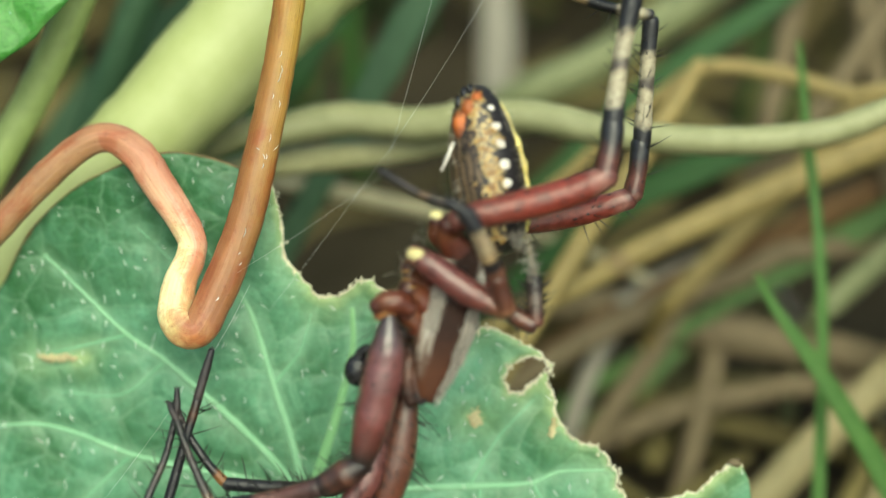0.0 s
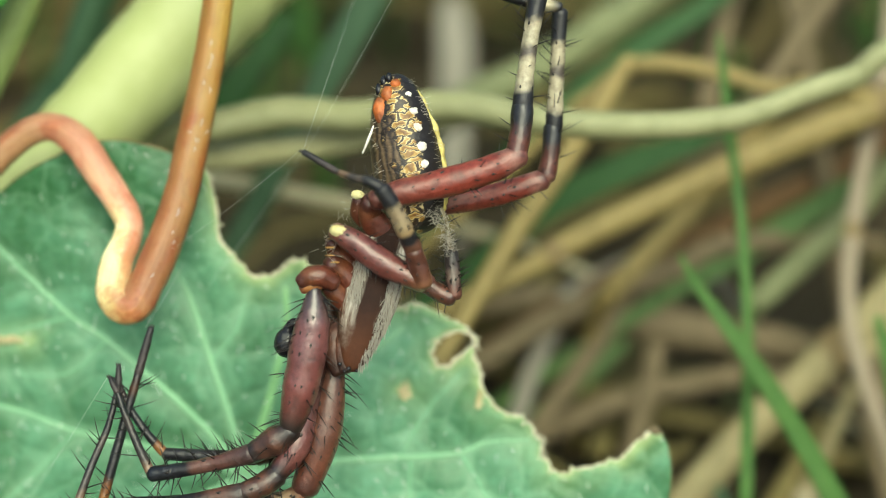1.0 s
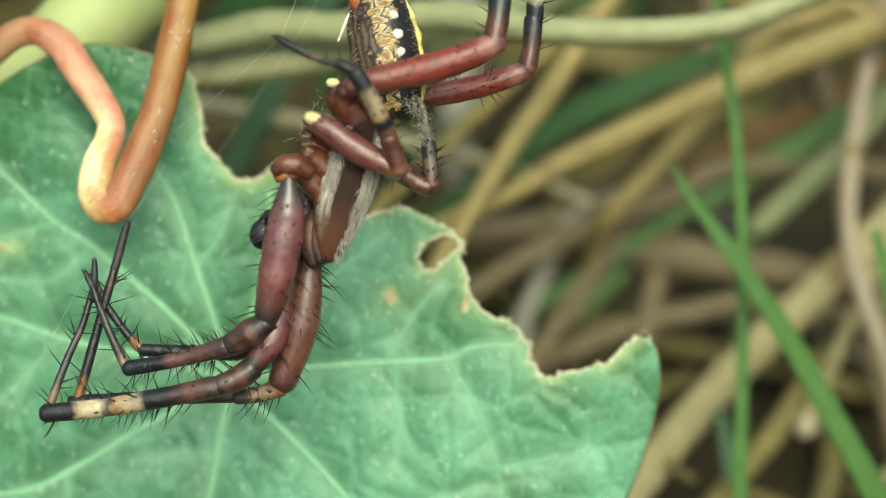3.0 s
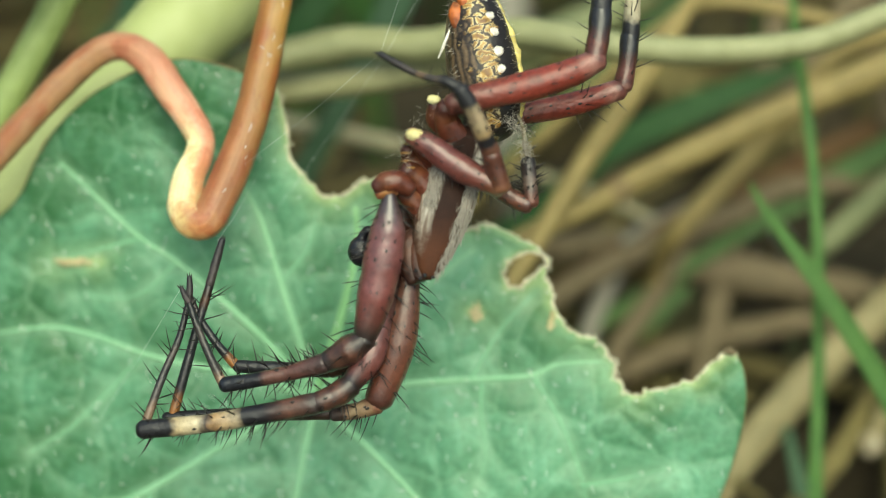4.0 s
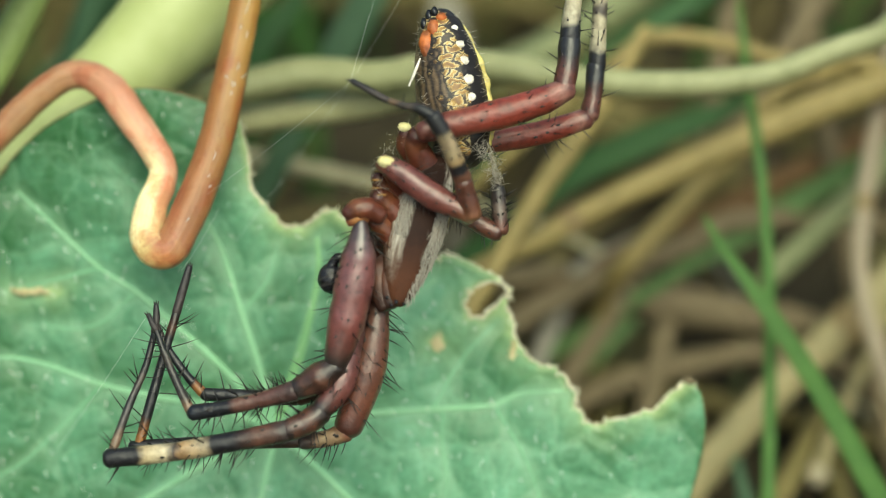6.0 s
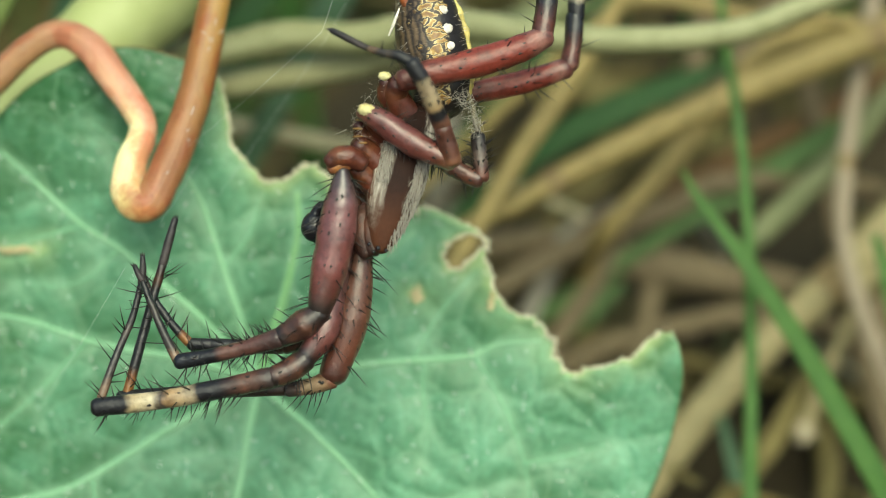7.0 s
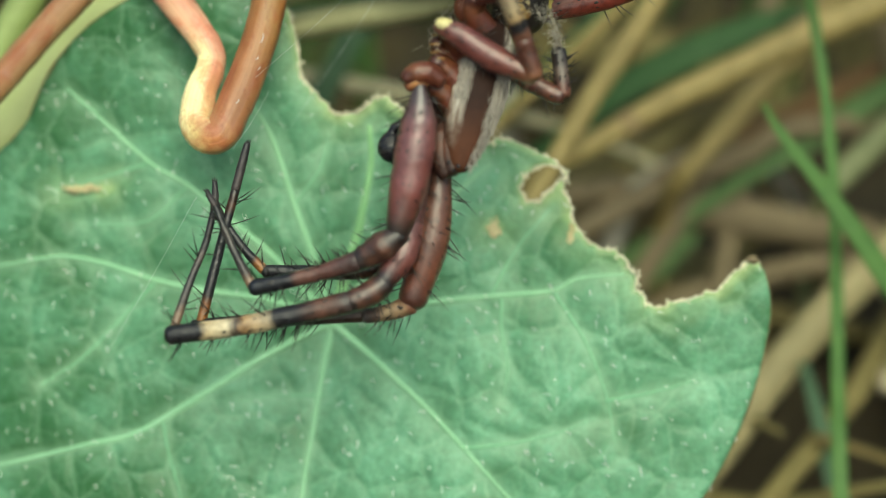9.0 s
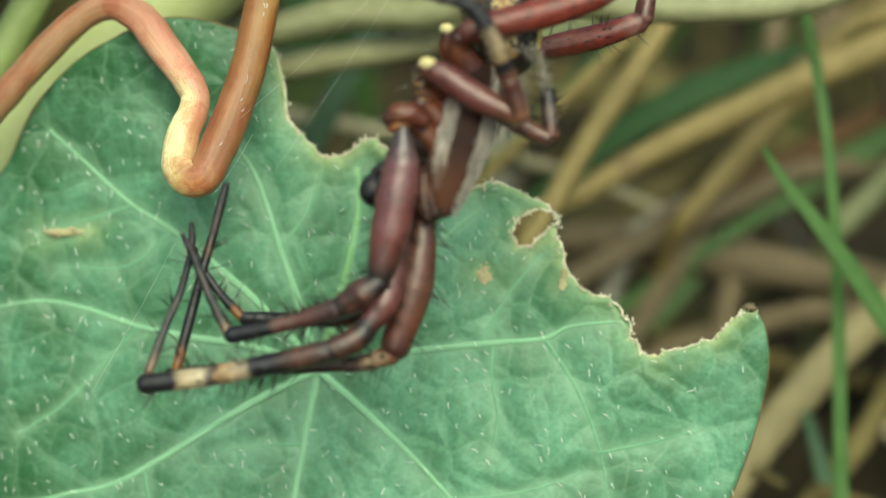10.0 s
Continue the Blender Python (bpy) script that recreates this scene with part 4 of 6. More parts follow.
# ---- litter and tufts, too many to count ----
def litter():
    rng = np.random.RandomState(5)
    inv = np.array(FRAME.inverted())
    pieces = []
    for k in range(680):
        x, y = rng.uniform(-90, 130), rng.uniform(-10, 330)
        near = y < 90
        a = rng.normal(0.7, 0.75)
        ln = rng.uniform(12, 55) * (0.6 if near else 1.2)
        z = abs(rng.normal(0, 3.0 if near else 7.0)) + 0.3
        d = np.array([math.cos(a), math.sin(a), rng.normal(0, 0.14)])
        c = np.array([x, y, z])
        p = [c - d * ln / 2, c + rng.normal(0, 0.05, 3) * ln, c + d * ln / 2]
        p = [np.array([q[0], q[1], max(q[2], -0.5)]) for q in p]
        r = rng.uniform(0.5, 1.8)
        pieces.append(sweep(p, (r * 0.8, r, r * 0.7), 6, 4, rng.uniform(0.25, 0.9), True, (0, 0, 1), 0.03, k))
    v, f, u = joined(pieces)
    ob = new("dry_litter", shape("dry_litter", (v, f, u), M["litter"]))
    return tagged(ob, "matted litter of brown dry grass on the soil", "litter", kind="stuff")


def tufts():
    rng = np.random.RandomState(8)
    pieces = []
    for k in range(260):
        x, y = rng.uniform(-120, 150), rng.uniform(70, 340)
        ln, a, lean = rng.uniform(20, 70), rng.uniform(0, 6.28), rng.uniform(0.2, 1.1)
        d = np.array([math.cos(a), math.sin(a), 0])
        p = [np.array([x, y, -1]), np.array([x, y, 0]) + d * ln * 0.25 * lean + np.array([0, 0, ln * 0.6]), np.array([x, y, 0]) + d * ln * 0.8 * lean + np.array([0, 0, ln * (0.95 - 0.4 * lean)])]
        r = rng.uniform(0.7, 1.6)
        pieces.append(sweep(p, (r, r, 0.15), 6, 5, 0.2, True, (math.sin(a), -math.cos(a), 0.2), 0, k, 0.25))
    v, f, u = joined(pieces)
    ob = new("grass_tufts", shape("grass_tufts", (v, f, u), M["tuft"]))
    return tagged(ob, "dark green grass tufts behind the litter", "grass", kind="stuff")


litter()
tufts()


# ---- the chewed leaf ----
LEAF_BASE = (-8.0, 98.5, -26.0)


def leaf_depth(x, z):
    """The leaf's gently cupped and quilted face."""
    r2 = (x + 6.5) ** 2 + (z + 8.0) ** 2
    d = 97.9 - 0.045 * (x + 6.5) + 0.0004 * r2 + 0.3 * math.sin(x * 0.23 + 0.6) * math.cos(z * 0.19)
    d += 1.3 * math.exp(-math.hypot(x + 7.8, z + 9.6) / 6.5) + 0.005 * min(0.0, x + 12) ** 2
    d -= 0.007 * max(0.0, z + 1.0) ** 2 * min(1.0, max(0.0, (-5.0 - x) / 8.0))
    d += 0.16 * noise.noise((x * 0.33, z * 0.33, 3.0)) + 0.05 * noise.noise((x * 0.9, z * 0.9, 7.0))
    return d


def ragged(pts, depth, amount, rng):
    """Bitten edge: midpoints thrown aside again and again."""
    p = [np.array(q, float) for q in pts]
    for _ in range(depth):
        out = []
        for a, b in zip(p, p[1:]):
            side = np.array([-(b - a)[1], (b - a)[0]])
            out += [a, (a + b) / 2 + side * rng.normal(0, amount)]
        p = out + [p[-1]]
    return p


def leaf_edges():
    rng = np.random.RandomState(3)
    flat = lambda pts: [(p[0], p[2]) for p in pts]
    top = flat([(-29.94, 98.00, -0.78), (-27.34, 98.00, 1.58), (-25.39, 98.00, 3.48), (-23.75, 98.00, 6.47), (-21.13, 98.00, 9.02), (-18.20, 98.00, 10.55), (-15.59, 98.00, 11.30), (-13.64, 98.00, 11.15), (-11.87, 98.00, 10.65), (-10.10, 98.00, 9.81)])
    bite = flat([(-10.10, 98.00, 9.81), (-9.40, 98.00, 8.98), (-9.16, 98.00, 7.83), (-8.93, 98.00, 6.36), (-8.31, 98.00, 4.82), (-7.23, 98.00, 3.50), (-6.50, 98.00, 3.22), (-5.62, 98.00, 3.46), (-4.70, 98.00, 4.15), (-3.80, 98.00, 4.26), (-2.78, 98.00, 3.30), (-0.89, 98.00, 0.99), (0.88, 98.00, 1.05), (1.85, 98.00, 1.35), (2.99, 98.00, 1.58), (4.26, 98.00, 0.97), (5.54, 98.00, 0.36), (6.48, 98.00, -0.44), (6.51, 98.00, -1.99), (6.73, 98.00, -3.28), (7.29, 98.00, -4.19), (8.13, 98.00, -4.92), (9.13, 98.00, -5.07)])
    bite2 = flat([(9.13, 98.00, -5.07), (9.81, 98.00, -5.92), (10.24, 98.00, -6.51), (10.22, 98.00, -7.40), (10.71, 98.00, -8.18), (11.47, 98.00, -8.46), (12.70, 98.00, -8.10), (13.73, 98.00, -7.93), (14.79, 98.00, -7.70), (15.62, 98.00, -6.88), (16.28, 98.00, -6.32), (16.87, 98.00, -5.88), (17.32, 98.00, -6.09)])
    right = flat([(17.32, 98.00, -6.09), (17.74, 98.00, -6.99), (17.90, 98.00, -8.92), (17.44, 98.00, -11.30), (16.61, 98.00, -13.99), (15.48, 98.00, -16.51), (13.47, 98.00, -19.79), (9.71, 98.00, -23.01), (2.99, 98.00, -25.07), (-6.55, 98.00, -25.49), (-16.07, 98.00, -24.34), (-25.59, 98.00, -21.62), (-30.34, 98.00, -16.14), (-32.22, 98.00, -8.13), (-29.94, 98.00, -0.78)])
    hole = flat([(3.73, 98.00, -1.28), (4.06, 98.00, -0.58), (4.72, 98.00, -0.20), (5.59, 98.00, -0.03), (6.29, 98.00, -0.30), (6.41, 98.00, -0.82), (5.69, 98.00, -1.26), (5.10, 98.00, -1.70), (4.70, 98.00, -2.20), (4.00, 98.00, -2.06), (3.73, 98.00, -1.28)])
    chewed = ragged(bite, 2, 0.10, rng) + ragged(bite2, 2, 0.10, rng)[1:]
    whole = [tuple(q) for q in smooth_line([(*q, 0) for q in top], 5)[:-1, :2]] + chewed
    whole += [tuple(q) for q in smooth_line([(*q, 0) for q in right], 5)[1:-1, :2]]
    return np.array(whole), np.array(ragged(hole, 2, 0.10, rng)), np.array(chewed)


def inside(poly, x, z):
    res = np.zeros(x.shape, bool)
    for (x0, z0), (x1, z1) in zip(poly, np.roll(poly, -1, 0)):
        if z0 != z1:
            hit = ((z0 > z) != (z1 > z)) & (x < (x1 - x0) * (z - z0) / (z1 - z0) + x0)
            res ^= hit
    return res


def nearest(line, p):
    a, b = line[:-1], line[1:]
    ab = b - a
    t = (((p[None] - a) * ab).sum(1) / ((ab ** 2).sum(1) + 1e-12)).clip(0, 1)
    q = a + ab * t[:, None]
    k = ((q - p) ** 2).sum(1).argmin()
    return q[k]


def far_from(lines, x, z):
    best = np.full(x.shape, 99.0)
    for line in lines:
        for a, b in zip(line[:-1], line[1:]):
            ab = b - a
            t = (((x - a[0]) * ab[0] + (z - a[1]) * ab[1]) / (ab @ ab + 1e-12)).clip(0, 1)
            best = np.minimum(best, np.hypot(x - a[0] - ab[0] * t, z - a[1] - ab[1] * t))
    return best


def sheet(poly, holes, step, depth_at, thick, veins=(), groove=0.0, pale=()):
    """A thin plate with that outline, its rim snapped to the outline; the face follows depth_at."""
    lo, hi = poly.min(0) - step, poly.max(0) + step
    xs, zs = np.arange(lo[0], hi[0], step), np.arange(lo[1], hi[1], step)
    cx, cz = np.meshgrid(xs[:-1] + step / 2, zs[:-1] + step / 2)
    keep = inside(poly, cx, cz)
    for h in holes:
        keep &= ~inside(h, cx, cz)
    loops = [np.vstack([q, q[:1]]) for q in (poly, *holes)]
    ids, places, quads = {}, [], []

    def vert(i, j):
        if (i, j) not in ids:
            ids[i, j] = len(places)
            places.append((xs[i], zs[j]))
        return ids[i, j]

    for j, i in zip(*np.nonzero(keep)):
        quads.append((vert(i, j), vert(i + 1, j), vert(i + 1, j + 1), vert(i, j + 1)))
    count = {}
    for q in quads:
        for a, b in zip(q, q[1:] + q[:1]):
            key = (min(a, b), max(a, b))
            count[key] = count.get(key, 0) + 1
    rim = {e for e, c in count.items() if c == 1}
    p = np.array(places)
    for v in {a for e in rim for a in e}:
        best = min((nearest(l, p[v]) for l in loops), key=lambda q: ((q - p[v]) ** 2).sum())
        p[v] = best
    d = np.array([depth_at(x, z) for x, z in p])
    vein_gap = np.full(len(p), 9.0)
    if len(veins):
        vein_gap = far_from(veins, p[:, 0], p[:, 1])
        d -= groove * (1 - np.exp(-(vein_gap / 1.1) ** 2))
    front = np.stack([p[:, 0], d, p[:, 1]], 1)
    back = front + np.array([0, thick, 0])
    n = len(p)
    faces = quads + [tuple(a + n for a in q[::-1]) for q in quads] + [(a, b, b + n, a + n) for a, b in rim]
    gap = far_from(list(pale), p[:, 0], p[:, 1]) if len(pale) else p[:, 0] * 0 + 9
    uv = np.stack([np.r_[gap, gap], np.r_[vein_gap, vein_gap] / 2.5], 1)
    return (np.vstack([front, back]), faces, uv), loops


def vein_paths():
    flat = lambda pts: np.array([(p[0], p[2]) for p in pts])
    main = [
        flat([(-7.52, 98.00, -8.83), (-3.01, 98.00, -7.97), (1.81, 98.00, -7.60), (5.34, 98.00, -7.36), (6.96, 98.00, -6.69), (9.54, 98.00, -6.49)]),
        flat([(-7.52, 98.00, -8.83), (-5.00, 98.00, -11.13), (-2.18, 98.00, -13.90), (0.01, 98.00, -16.33), (2.80, 98.00, -19.55)]),
        flat([(-7.52, 98.00, -8.83), (-8.05, 98.00, -11.22), (-8.65, 98.00, -14.39), (-9.27, 98.00, -17.55), (-9.99, 98.00, -22.27)]),
        flat([(-7.52, 98.00, -8.83), (-11.40, 98.00, -10.67), (-15.92, 98.00, -13.34), (-19.14, 98.00, -15.05), (-22.02, 98.00, -15.62), (-25.55, 98.00, -16.40), (-29.38, 98.00, -17.11)]),
        flat([(-7.52, 98.00, -8.83), (-11.03, 98.00, -7.48), (-14.55, 98.00, -6.85), (-17.75, 98.00, -6.14), (-20.63, 98.00, -5.11), (-23.52, 98.00, -4.53), (-27.39, 98.00, -4.96)]),
        flat([(-7.52, 98.00, -8.83), (-8.42, 98.00, -5.29), (-9.49, 98.00, -1.89), (-10.71, 98.00, 2.02), (-11.97, 98.00, 4.16), (-13.40, 98.00, 5.98)]),
        flat([(-7.52, 98.00, -8.83), (-10.04, 98.00, -5.73), (-12.89, 98.00, -3.03), (-15.75, 98.00, -0.62), (-17.99, 98.00, 0.82), (-20.55, 98.00, 3.21), (-22.79, 98.00, 5.37)]),
        flat([(-7.52, 98.00, -8.83), (-6.50, 98.00, -5.81), (-5.65, 98.00, -2.94), (-4.94, 98.00, 0.27), (-4.99, 98.00, 2.54)]),
        flat([(-7.52, 98.00, -8.83), (-4.90, 98.00, -5.85), (-1.95, 98.00, -3.02), (0.35, 98.00, -1.14), (1.99, 98.00, 0.12)]),
    ]
    minor = [
        flat([(2.45, 98.00, -7.55), (2.40, 98.00, -9.53), (2.67, 98.00, -11.77), (2.30, 98.00, -13.68)]), flat([(5.50, 98.00, -7.43), (7.19, 98.00, -10.28), (8.32, 98.00, -13.49), (8.78, 98.00, -16.36)]),
        flat([(8.31, 98.00, -13.81), (10.94, 98.00, -13.39), (13.84, 98.00, -12.66)]), flat([(-17.99, 98.00, 0.82), (-20.58, 98.00, 0.14), (-23.81, 98.00, -0.66)]),
        flat([(-17.75, 98.00, -6.14), (-20.03, 98.00, -8.40), (-22.29, 98.00, -10.58), (-24.87, 98.00, -12.12)]), flat([(-11.19, 98.00, 2.84), (-11.67, 98.00, 3.01), (-14.39, 98.00, 4.37), (-17.27, 98.00, 7.04)]),
        flat([(0.01, 98.00, -16.33), (1.92, 98.00, -16.21), (5.13, 98.00, -15.64), (7.71, 98.00, -14.75)]), flat([(-15.75, 98.00, -0.62), (-18.35, 98.00, -2.65), (-22.22, 98.00, -2.57)]),
        flat([(-17.53, 98.00, -14.19), (-17.18, 98.00, -16.42), (-16.32, 98.00, -19.61)]), flat([(-8.08, 98.00, -13.13), (-10.48, 98.00, -13.08), (-13.36, 98.00, -13.33)]),
        flat([(1.81, 98.00, -7.60), (3.48, 98.00, -4.75), (5.46, 98.00, -2.54)]), flat([(-9.49, 98.00, -1.89), (-8.01, 98.00, 0.02), (-7.32, 98.00, 2.27)]),
    ]
    return main, minor


def chewed_leaf():
    leaf = stand("chewed_leaf", LEAF_BASE)
    tagged(leaf, "broad matt green leaf, its edge bitten away and dried", "leaf")
    outline, hole, chewed = leaf_edges()
    main, minor = vein_paths()
    geo, loops = sheet(outline, [hole], 0.3, leaf_depth, 0.28, main + minor, 0.32, [chewed, np.vstack([hole, hole[:1]])] + [np.array([(x - w, z), (x + w, z)]) for x, z, w in ((2.13, -3.59, 0.35), (-22.04, -0.57, 1.3))])
    part("blade", geo, M["leaf"], leaf, LEAF_BASE, "green leaf blade with a net of pale veins")
    for lines, r0, r1, name in ((main, 0.27, 0.07, "vein"), (minor, 0.10, 0.035, "side_vein")):
        for k, line in enumerate(lines):
            fine = smooth_line([(*q, 0) for q in line], 5)[:, :2]
            pts = [(x, leaf_depth(x, z) + 0.0, z) for x, z in fine]
            wide = 1.35 if name == "vein" and k == 7 else 1.0
            part(name, sweep(pts, np.linspace(r0 * wide, r1 * wide ** 2.5, 6), 8, 1, 0.55 / wide, True, (0, -1, 0), 0.05, k), M["vein_yellow" if wide > 1 else name], leaf, LEAF_BASE, "broad yellow-green vein" if wide > 1 else "pale green vein")
    rng = np.random.RandomState(4)
    for line in (chewed, np.vstack([hole, hole[:1]])):
        pts = [(x, leaf_depth(x, z) - 0.26 + rng.normal(0, 0.04), z) for x, z in line]
        part("chewed_margin", sweep(pts, 0.03 + 0.07 * rng.rand(len(pts)), 6, 1, 1.0, True, (0, -1, 0), 0.12, 3), M["margin"], leaf, LEAF_BASE, "dried straw-coloured bitten margin")
        crumbs = []
        for x, y, z in pts:
            for _ in range(rng.randint(1, 4)):
                r = rng.uniform(0.03, 0.09)
                crumbs.append(ball((x + rng.normal(0, 0.1), y - 0.05 + rng.normal(0, 0.06), z + rng.normal(0, 0.1)), r, r, r * rng.uniform(0.7, 1.8), None, 5, 3, 0.2, rng.randint(99)))
        part("frayed_tissue", joined(crumbs), M["margin"], leaf, LEAF_BASE, "pale frayed crumbs of dried tissue")["kind"] = "stuff"
    for (x, _, z), rx, rz in (((2.13, 98.00, -3.59), 0.46, 0.62), ((-22.04, 98.00, -0.57), 1.3, 0.2), ((6.58, 98.00, -4.11), 0.16, 0.6)):
        bits = [ball((x, leaf_depth(x, z) - 0.29, z), rx * 0.85, 0.05, rz * 0.85, None, 16, 8, 0.10, 3)]
        for k in range(26):
            a, q = rng.uniform(0, 6.28), math.sqrt(rng.rand())
            bx, bz = x + math.cos(a) * q * rx, z + math.sin(a) * q * rz
            r = rng.uniform(0.3, 0.6) * min(0.22, min(rx, rz) * 1.1)
            bits.append(ball((bx, leaf_depth(bx, bz) - 0.30, bz), r * rng.uniform(0.8, 1.8), 0.035 + 0.03 * rng.rand(), r, None, 8, 5, 0.2, k))
        part("dry_patch", joined(bits), M["dry"], leaf, LEAF_BASE, "dried pale feeding mark")
    smooth_rim = outline[np.r_[len(outline) - 66:len(outline) - 18]]
    part("rim", sweep([(x, leaf_depth(x, z) - 0.2, z) for x, z in smooth_rim], (0.07, 0.1, 0.09, 0.08), 6, 1, lump=0.4), M["rim"], leaf, LEAF_BASE, "thin reddish brown rim")
    part("rim", sweep([(x, leaf_depth(x, z) - 0.2, z) for x, z in outline[:45]], (0.08, 0.11, 0.10), 6, 1, lump=0.4), M["rim"], leaf, LEAF_BASE, "thin reddish brown rim")
    tipx, _, tipz = (16.87, 98.00, -5.95)
    part("dry_tip", ball((tipx + 0.05, leaf_depth(tipx, tipz) - 0.3, tipz + 0.08), 0.4, 0.22, 0.22, None, 12, 8, 0.25, 6), M["straw_brown"], leaf, LEAF_BASE, "shrivelled brown tip")
    hairs = []
    lo, hi = outline.min(0), outline.max(0)
    while len(hairs) < 560:
        x, z = rng.uniform(lo[0], hi[0]), rng.uniform(lo[1], hi[1])
        if inside(outline, np.array([x]), np.array([z]))[0] and not inside(hole, np.array([x]), np.array([z]))[0]:
            y = leaf_depth(x, z) - 0.25
            a, k = rng.normal(-1.1, 0.55), rng.uniform(0.2, 0.5)
            hairs.append(sweep([(x, y - 0.05, z), (x + math.cos(a) * k * 0.6, y - 0.12, z + math.sin(a) * k * 0.55), (x + math.cos(a) * k, y - 0.13, z + math.sin(a) * k)], (0.016, 0.02, 0.009), 4, 1, 1.0, False))
    ob = part("leaf_hairs", joined(hairs), M["leaf_hair"], leaf, LEAF_BASE, "short white hairs")
    ob["kind"] = "stuff"
    c = (-7.52, 99.75, -8.83)
    g = rooted(c, -6, 14)
    part("petiole", sweep([c, (c[0] - 0.5, c[1] + 4, c[2] - 4), (c[0] - 3, c[1] + 12, c[2] - 14), g], (0.5, 0.6, 0.65, 0.7), 10, 8), M["green_stem"], leaf, LEAF_BASE, "green leaf stalk")
    return leaf


chewed_leaf()


def upper_leaf():
    """A fresh leaf that hangs into the corner above."""
    base = (-25.74, 97.00, 24.73)
    leaf = stand("green_leaf", base)
    tagged(leaf, "fresh bright green leaf hanging above the stalks", "leaf")
    flat = lambda pts: [(p[0], p[2]) for p in pts]
    pts = flat([(-18.6, 97.00, 28.04), (-19.30, 97.00, 23.78), (-20.35, 97.00, 20.91), (-20.79, 97.00, 20.06), (-21.47, 97.00, 19.20), (-22.23, 97.00, 18.45), (-22.95, 97.00, 17.61), (-24.20, 97.00, 16.72), (-25.33, 97.00, 15.98), (-27.2, 97.00, 15.6), (-30.97, 97.00, 17.6), (-32.92, 97.00, 22.73), (-30.96, 97.00, 28.63), (-25.73, 97.00, 31.27), (-18.87, 97.00, 28.03)])
    poly = smooth_line([(*q, 0) for q in pts], 5)[:-1, :2]
    depth_at = lambda x, z: 97.0 + 0.25 * noise.noise((x * 0.4, z * 0.4, 9.0)) - 0.02 * (x + 26)
    veins = [np.array(flat([(-28.67, 97.00, 27.66), (-25.09, 97.00, 24.08), (-21.82, 97.00, 21.6), (-20.9, 97.00, 20.8)])), np.array(flat([(-25.09, 97.00, 24.08), (-24.9, 97.00, 21.2), (-24.2, 97.00, 19.0)]))]
    geo, _ = sheet(poly, [], 0.4, depth_at, 0.3, veins, 0.3)
    part("blade", geo, M["leaf_bright"], leaf, base, "glossy green leaf blade")
    for k, line in enumerate(veins):
        part("vein", sweep([(x, depth_at(x, z), z) for x, z in line], (0.14, 0.05), 8, 4, 0.6), M["side_vein"], leaf, base, "pale green vein")
    top = (poly.mean(0)[0], 97.2, poly.mean(0)[1])
    part("petiole", sweep([top, (top[0] - 6, 100, top[2] - 4), (top[0] - 14, 104, top[2] - 30), rooted(top, -18, 10)], (0.5, 0.6, 0.7, 0.8), 10, 8), M["green_stem"], leaf, base, "green leaf stalk")


upper_leaf()


def tendril():
    down = [(-7.02, 94.60, 29.94), (-7.85, 94.60, 24.13), (-8.46, 94.60, 19.28), (-9.03, 94.60, 15.71)] + [(-9.76, 94.40, 12.00), (-10.54, 94.10, 8.25), (-11.38, 93.80, 5.60), (-12.27, 93.50, 3.42), (-13.07, 93.20, 1.82)]
    hook = [(-13.88, 93.30, 1.76), (-14.45, 93.67, 2.55), (-14.28, 94.05, 4.21), (-13.82, 94.42, 5.45), (-13.72, 94.80, 6.45)] + [(-14.40, 95.20, 7.75), (-15.72, 95.90, 9.55), (-17.00, 96.60, 11.22)]
    away = [(-18.67, 97.20, 12.13), (-20.36, 97.30, 11.61), (-22.61, 97.40, 9.62), (-25.80, 97.50, 6.20), (-28.16, 97.60, 3.37)]
    pts = down + hook + away
    rad = [0.86, 0.86, 0.87, 0.89, 0.92, 0.98, 1.01, 1.02, 1.0, 1.0, 0.97, 0.92, 0.84, 0.80, 0.84, 0.95, 0.95, 0.84, 0.82, 0.85, 0.85, 0.85]
    base = rooted(pts[-1], -10, 8)
    pts = pts + [tuple((np.array(pts[-1]) + base) / 2 + np.array((-4, 0, 4))), base]
    geo = sweep(pts, rad + [0.85, 0.85], 28, 7, 0.92, True, (0, -1, 0), 0.006, 9, by_point=True, flutes=(5, 0.03), lump=0.05)
    ob = thing_mesh("twisted_petiole", geo, M["tendril"], base, "reddish and yellow twisted leaf stalk bent into a hook", "leaf stalk")
    rng = np.random.RandomState(12)
    line, wide = smooth_line(pts[:9], 8), spread(rad[:9], 65)
    for k in rng.randint(22, 60, 16):
        p = line[k] + np.array((rng.uniform(-0.1, 0.75) * wide[k], 0, 0))
        p[1] -= wide[k] * math.sqrt(max(0.05, 1 - ((p[0] - line[k][0]) / wide[k]) ** 2)) * 0.93
        d = np.array((rng.normal(0.04, 0.09), -0.03, rng.uniform(0.12, 0.5)))
        part("silk_fleck", sweep([p, p + d * 0.5 + np.array((0.05, -0.02, 0)), p + d], (0.014, 0.026, 0.010), 5, 3), M["silk"], ob, base, "stuck fleck of white silk")
    return ob


tendril()

# ---- the spider ----
SPIDER = (0.03, 88.00, 5.75)
spider = stand("orb_weaver_spider", SPIDER)
tagged(spider, "red-legged orb-weaver spider with gold and black abdomen hanging head down", "spider")


def seg_part(name, pts, radii, material, parent, label=""):
    return part(name, sweep(pts, radii, 16, 7, 1.0, True, (0, -1, 0), 0.01, 4, lump=0.045), M[material], parent, SPIDER, label)


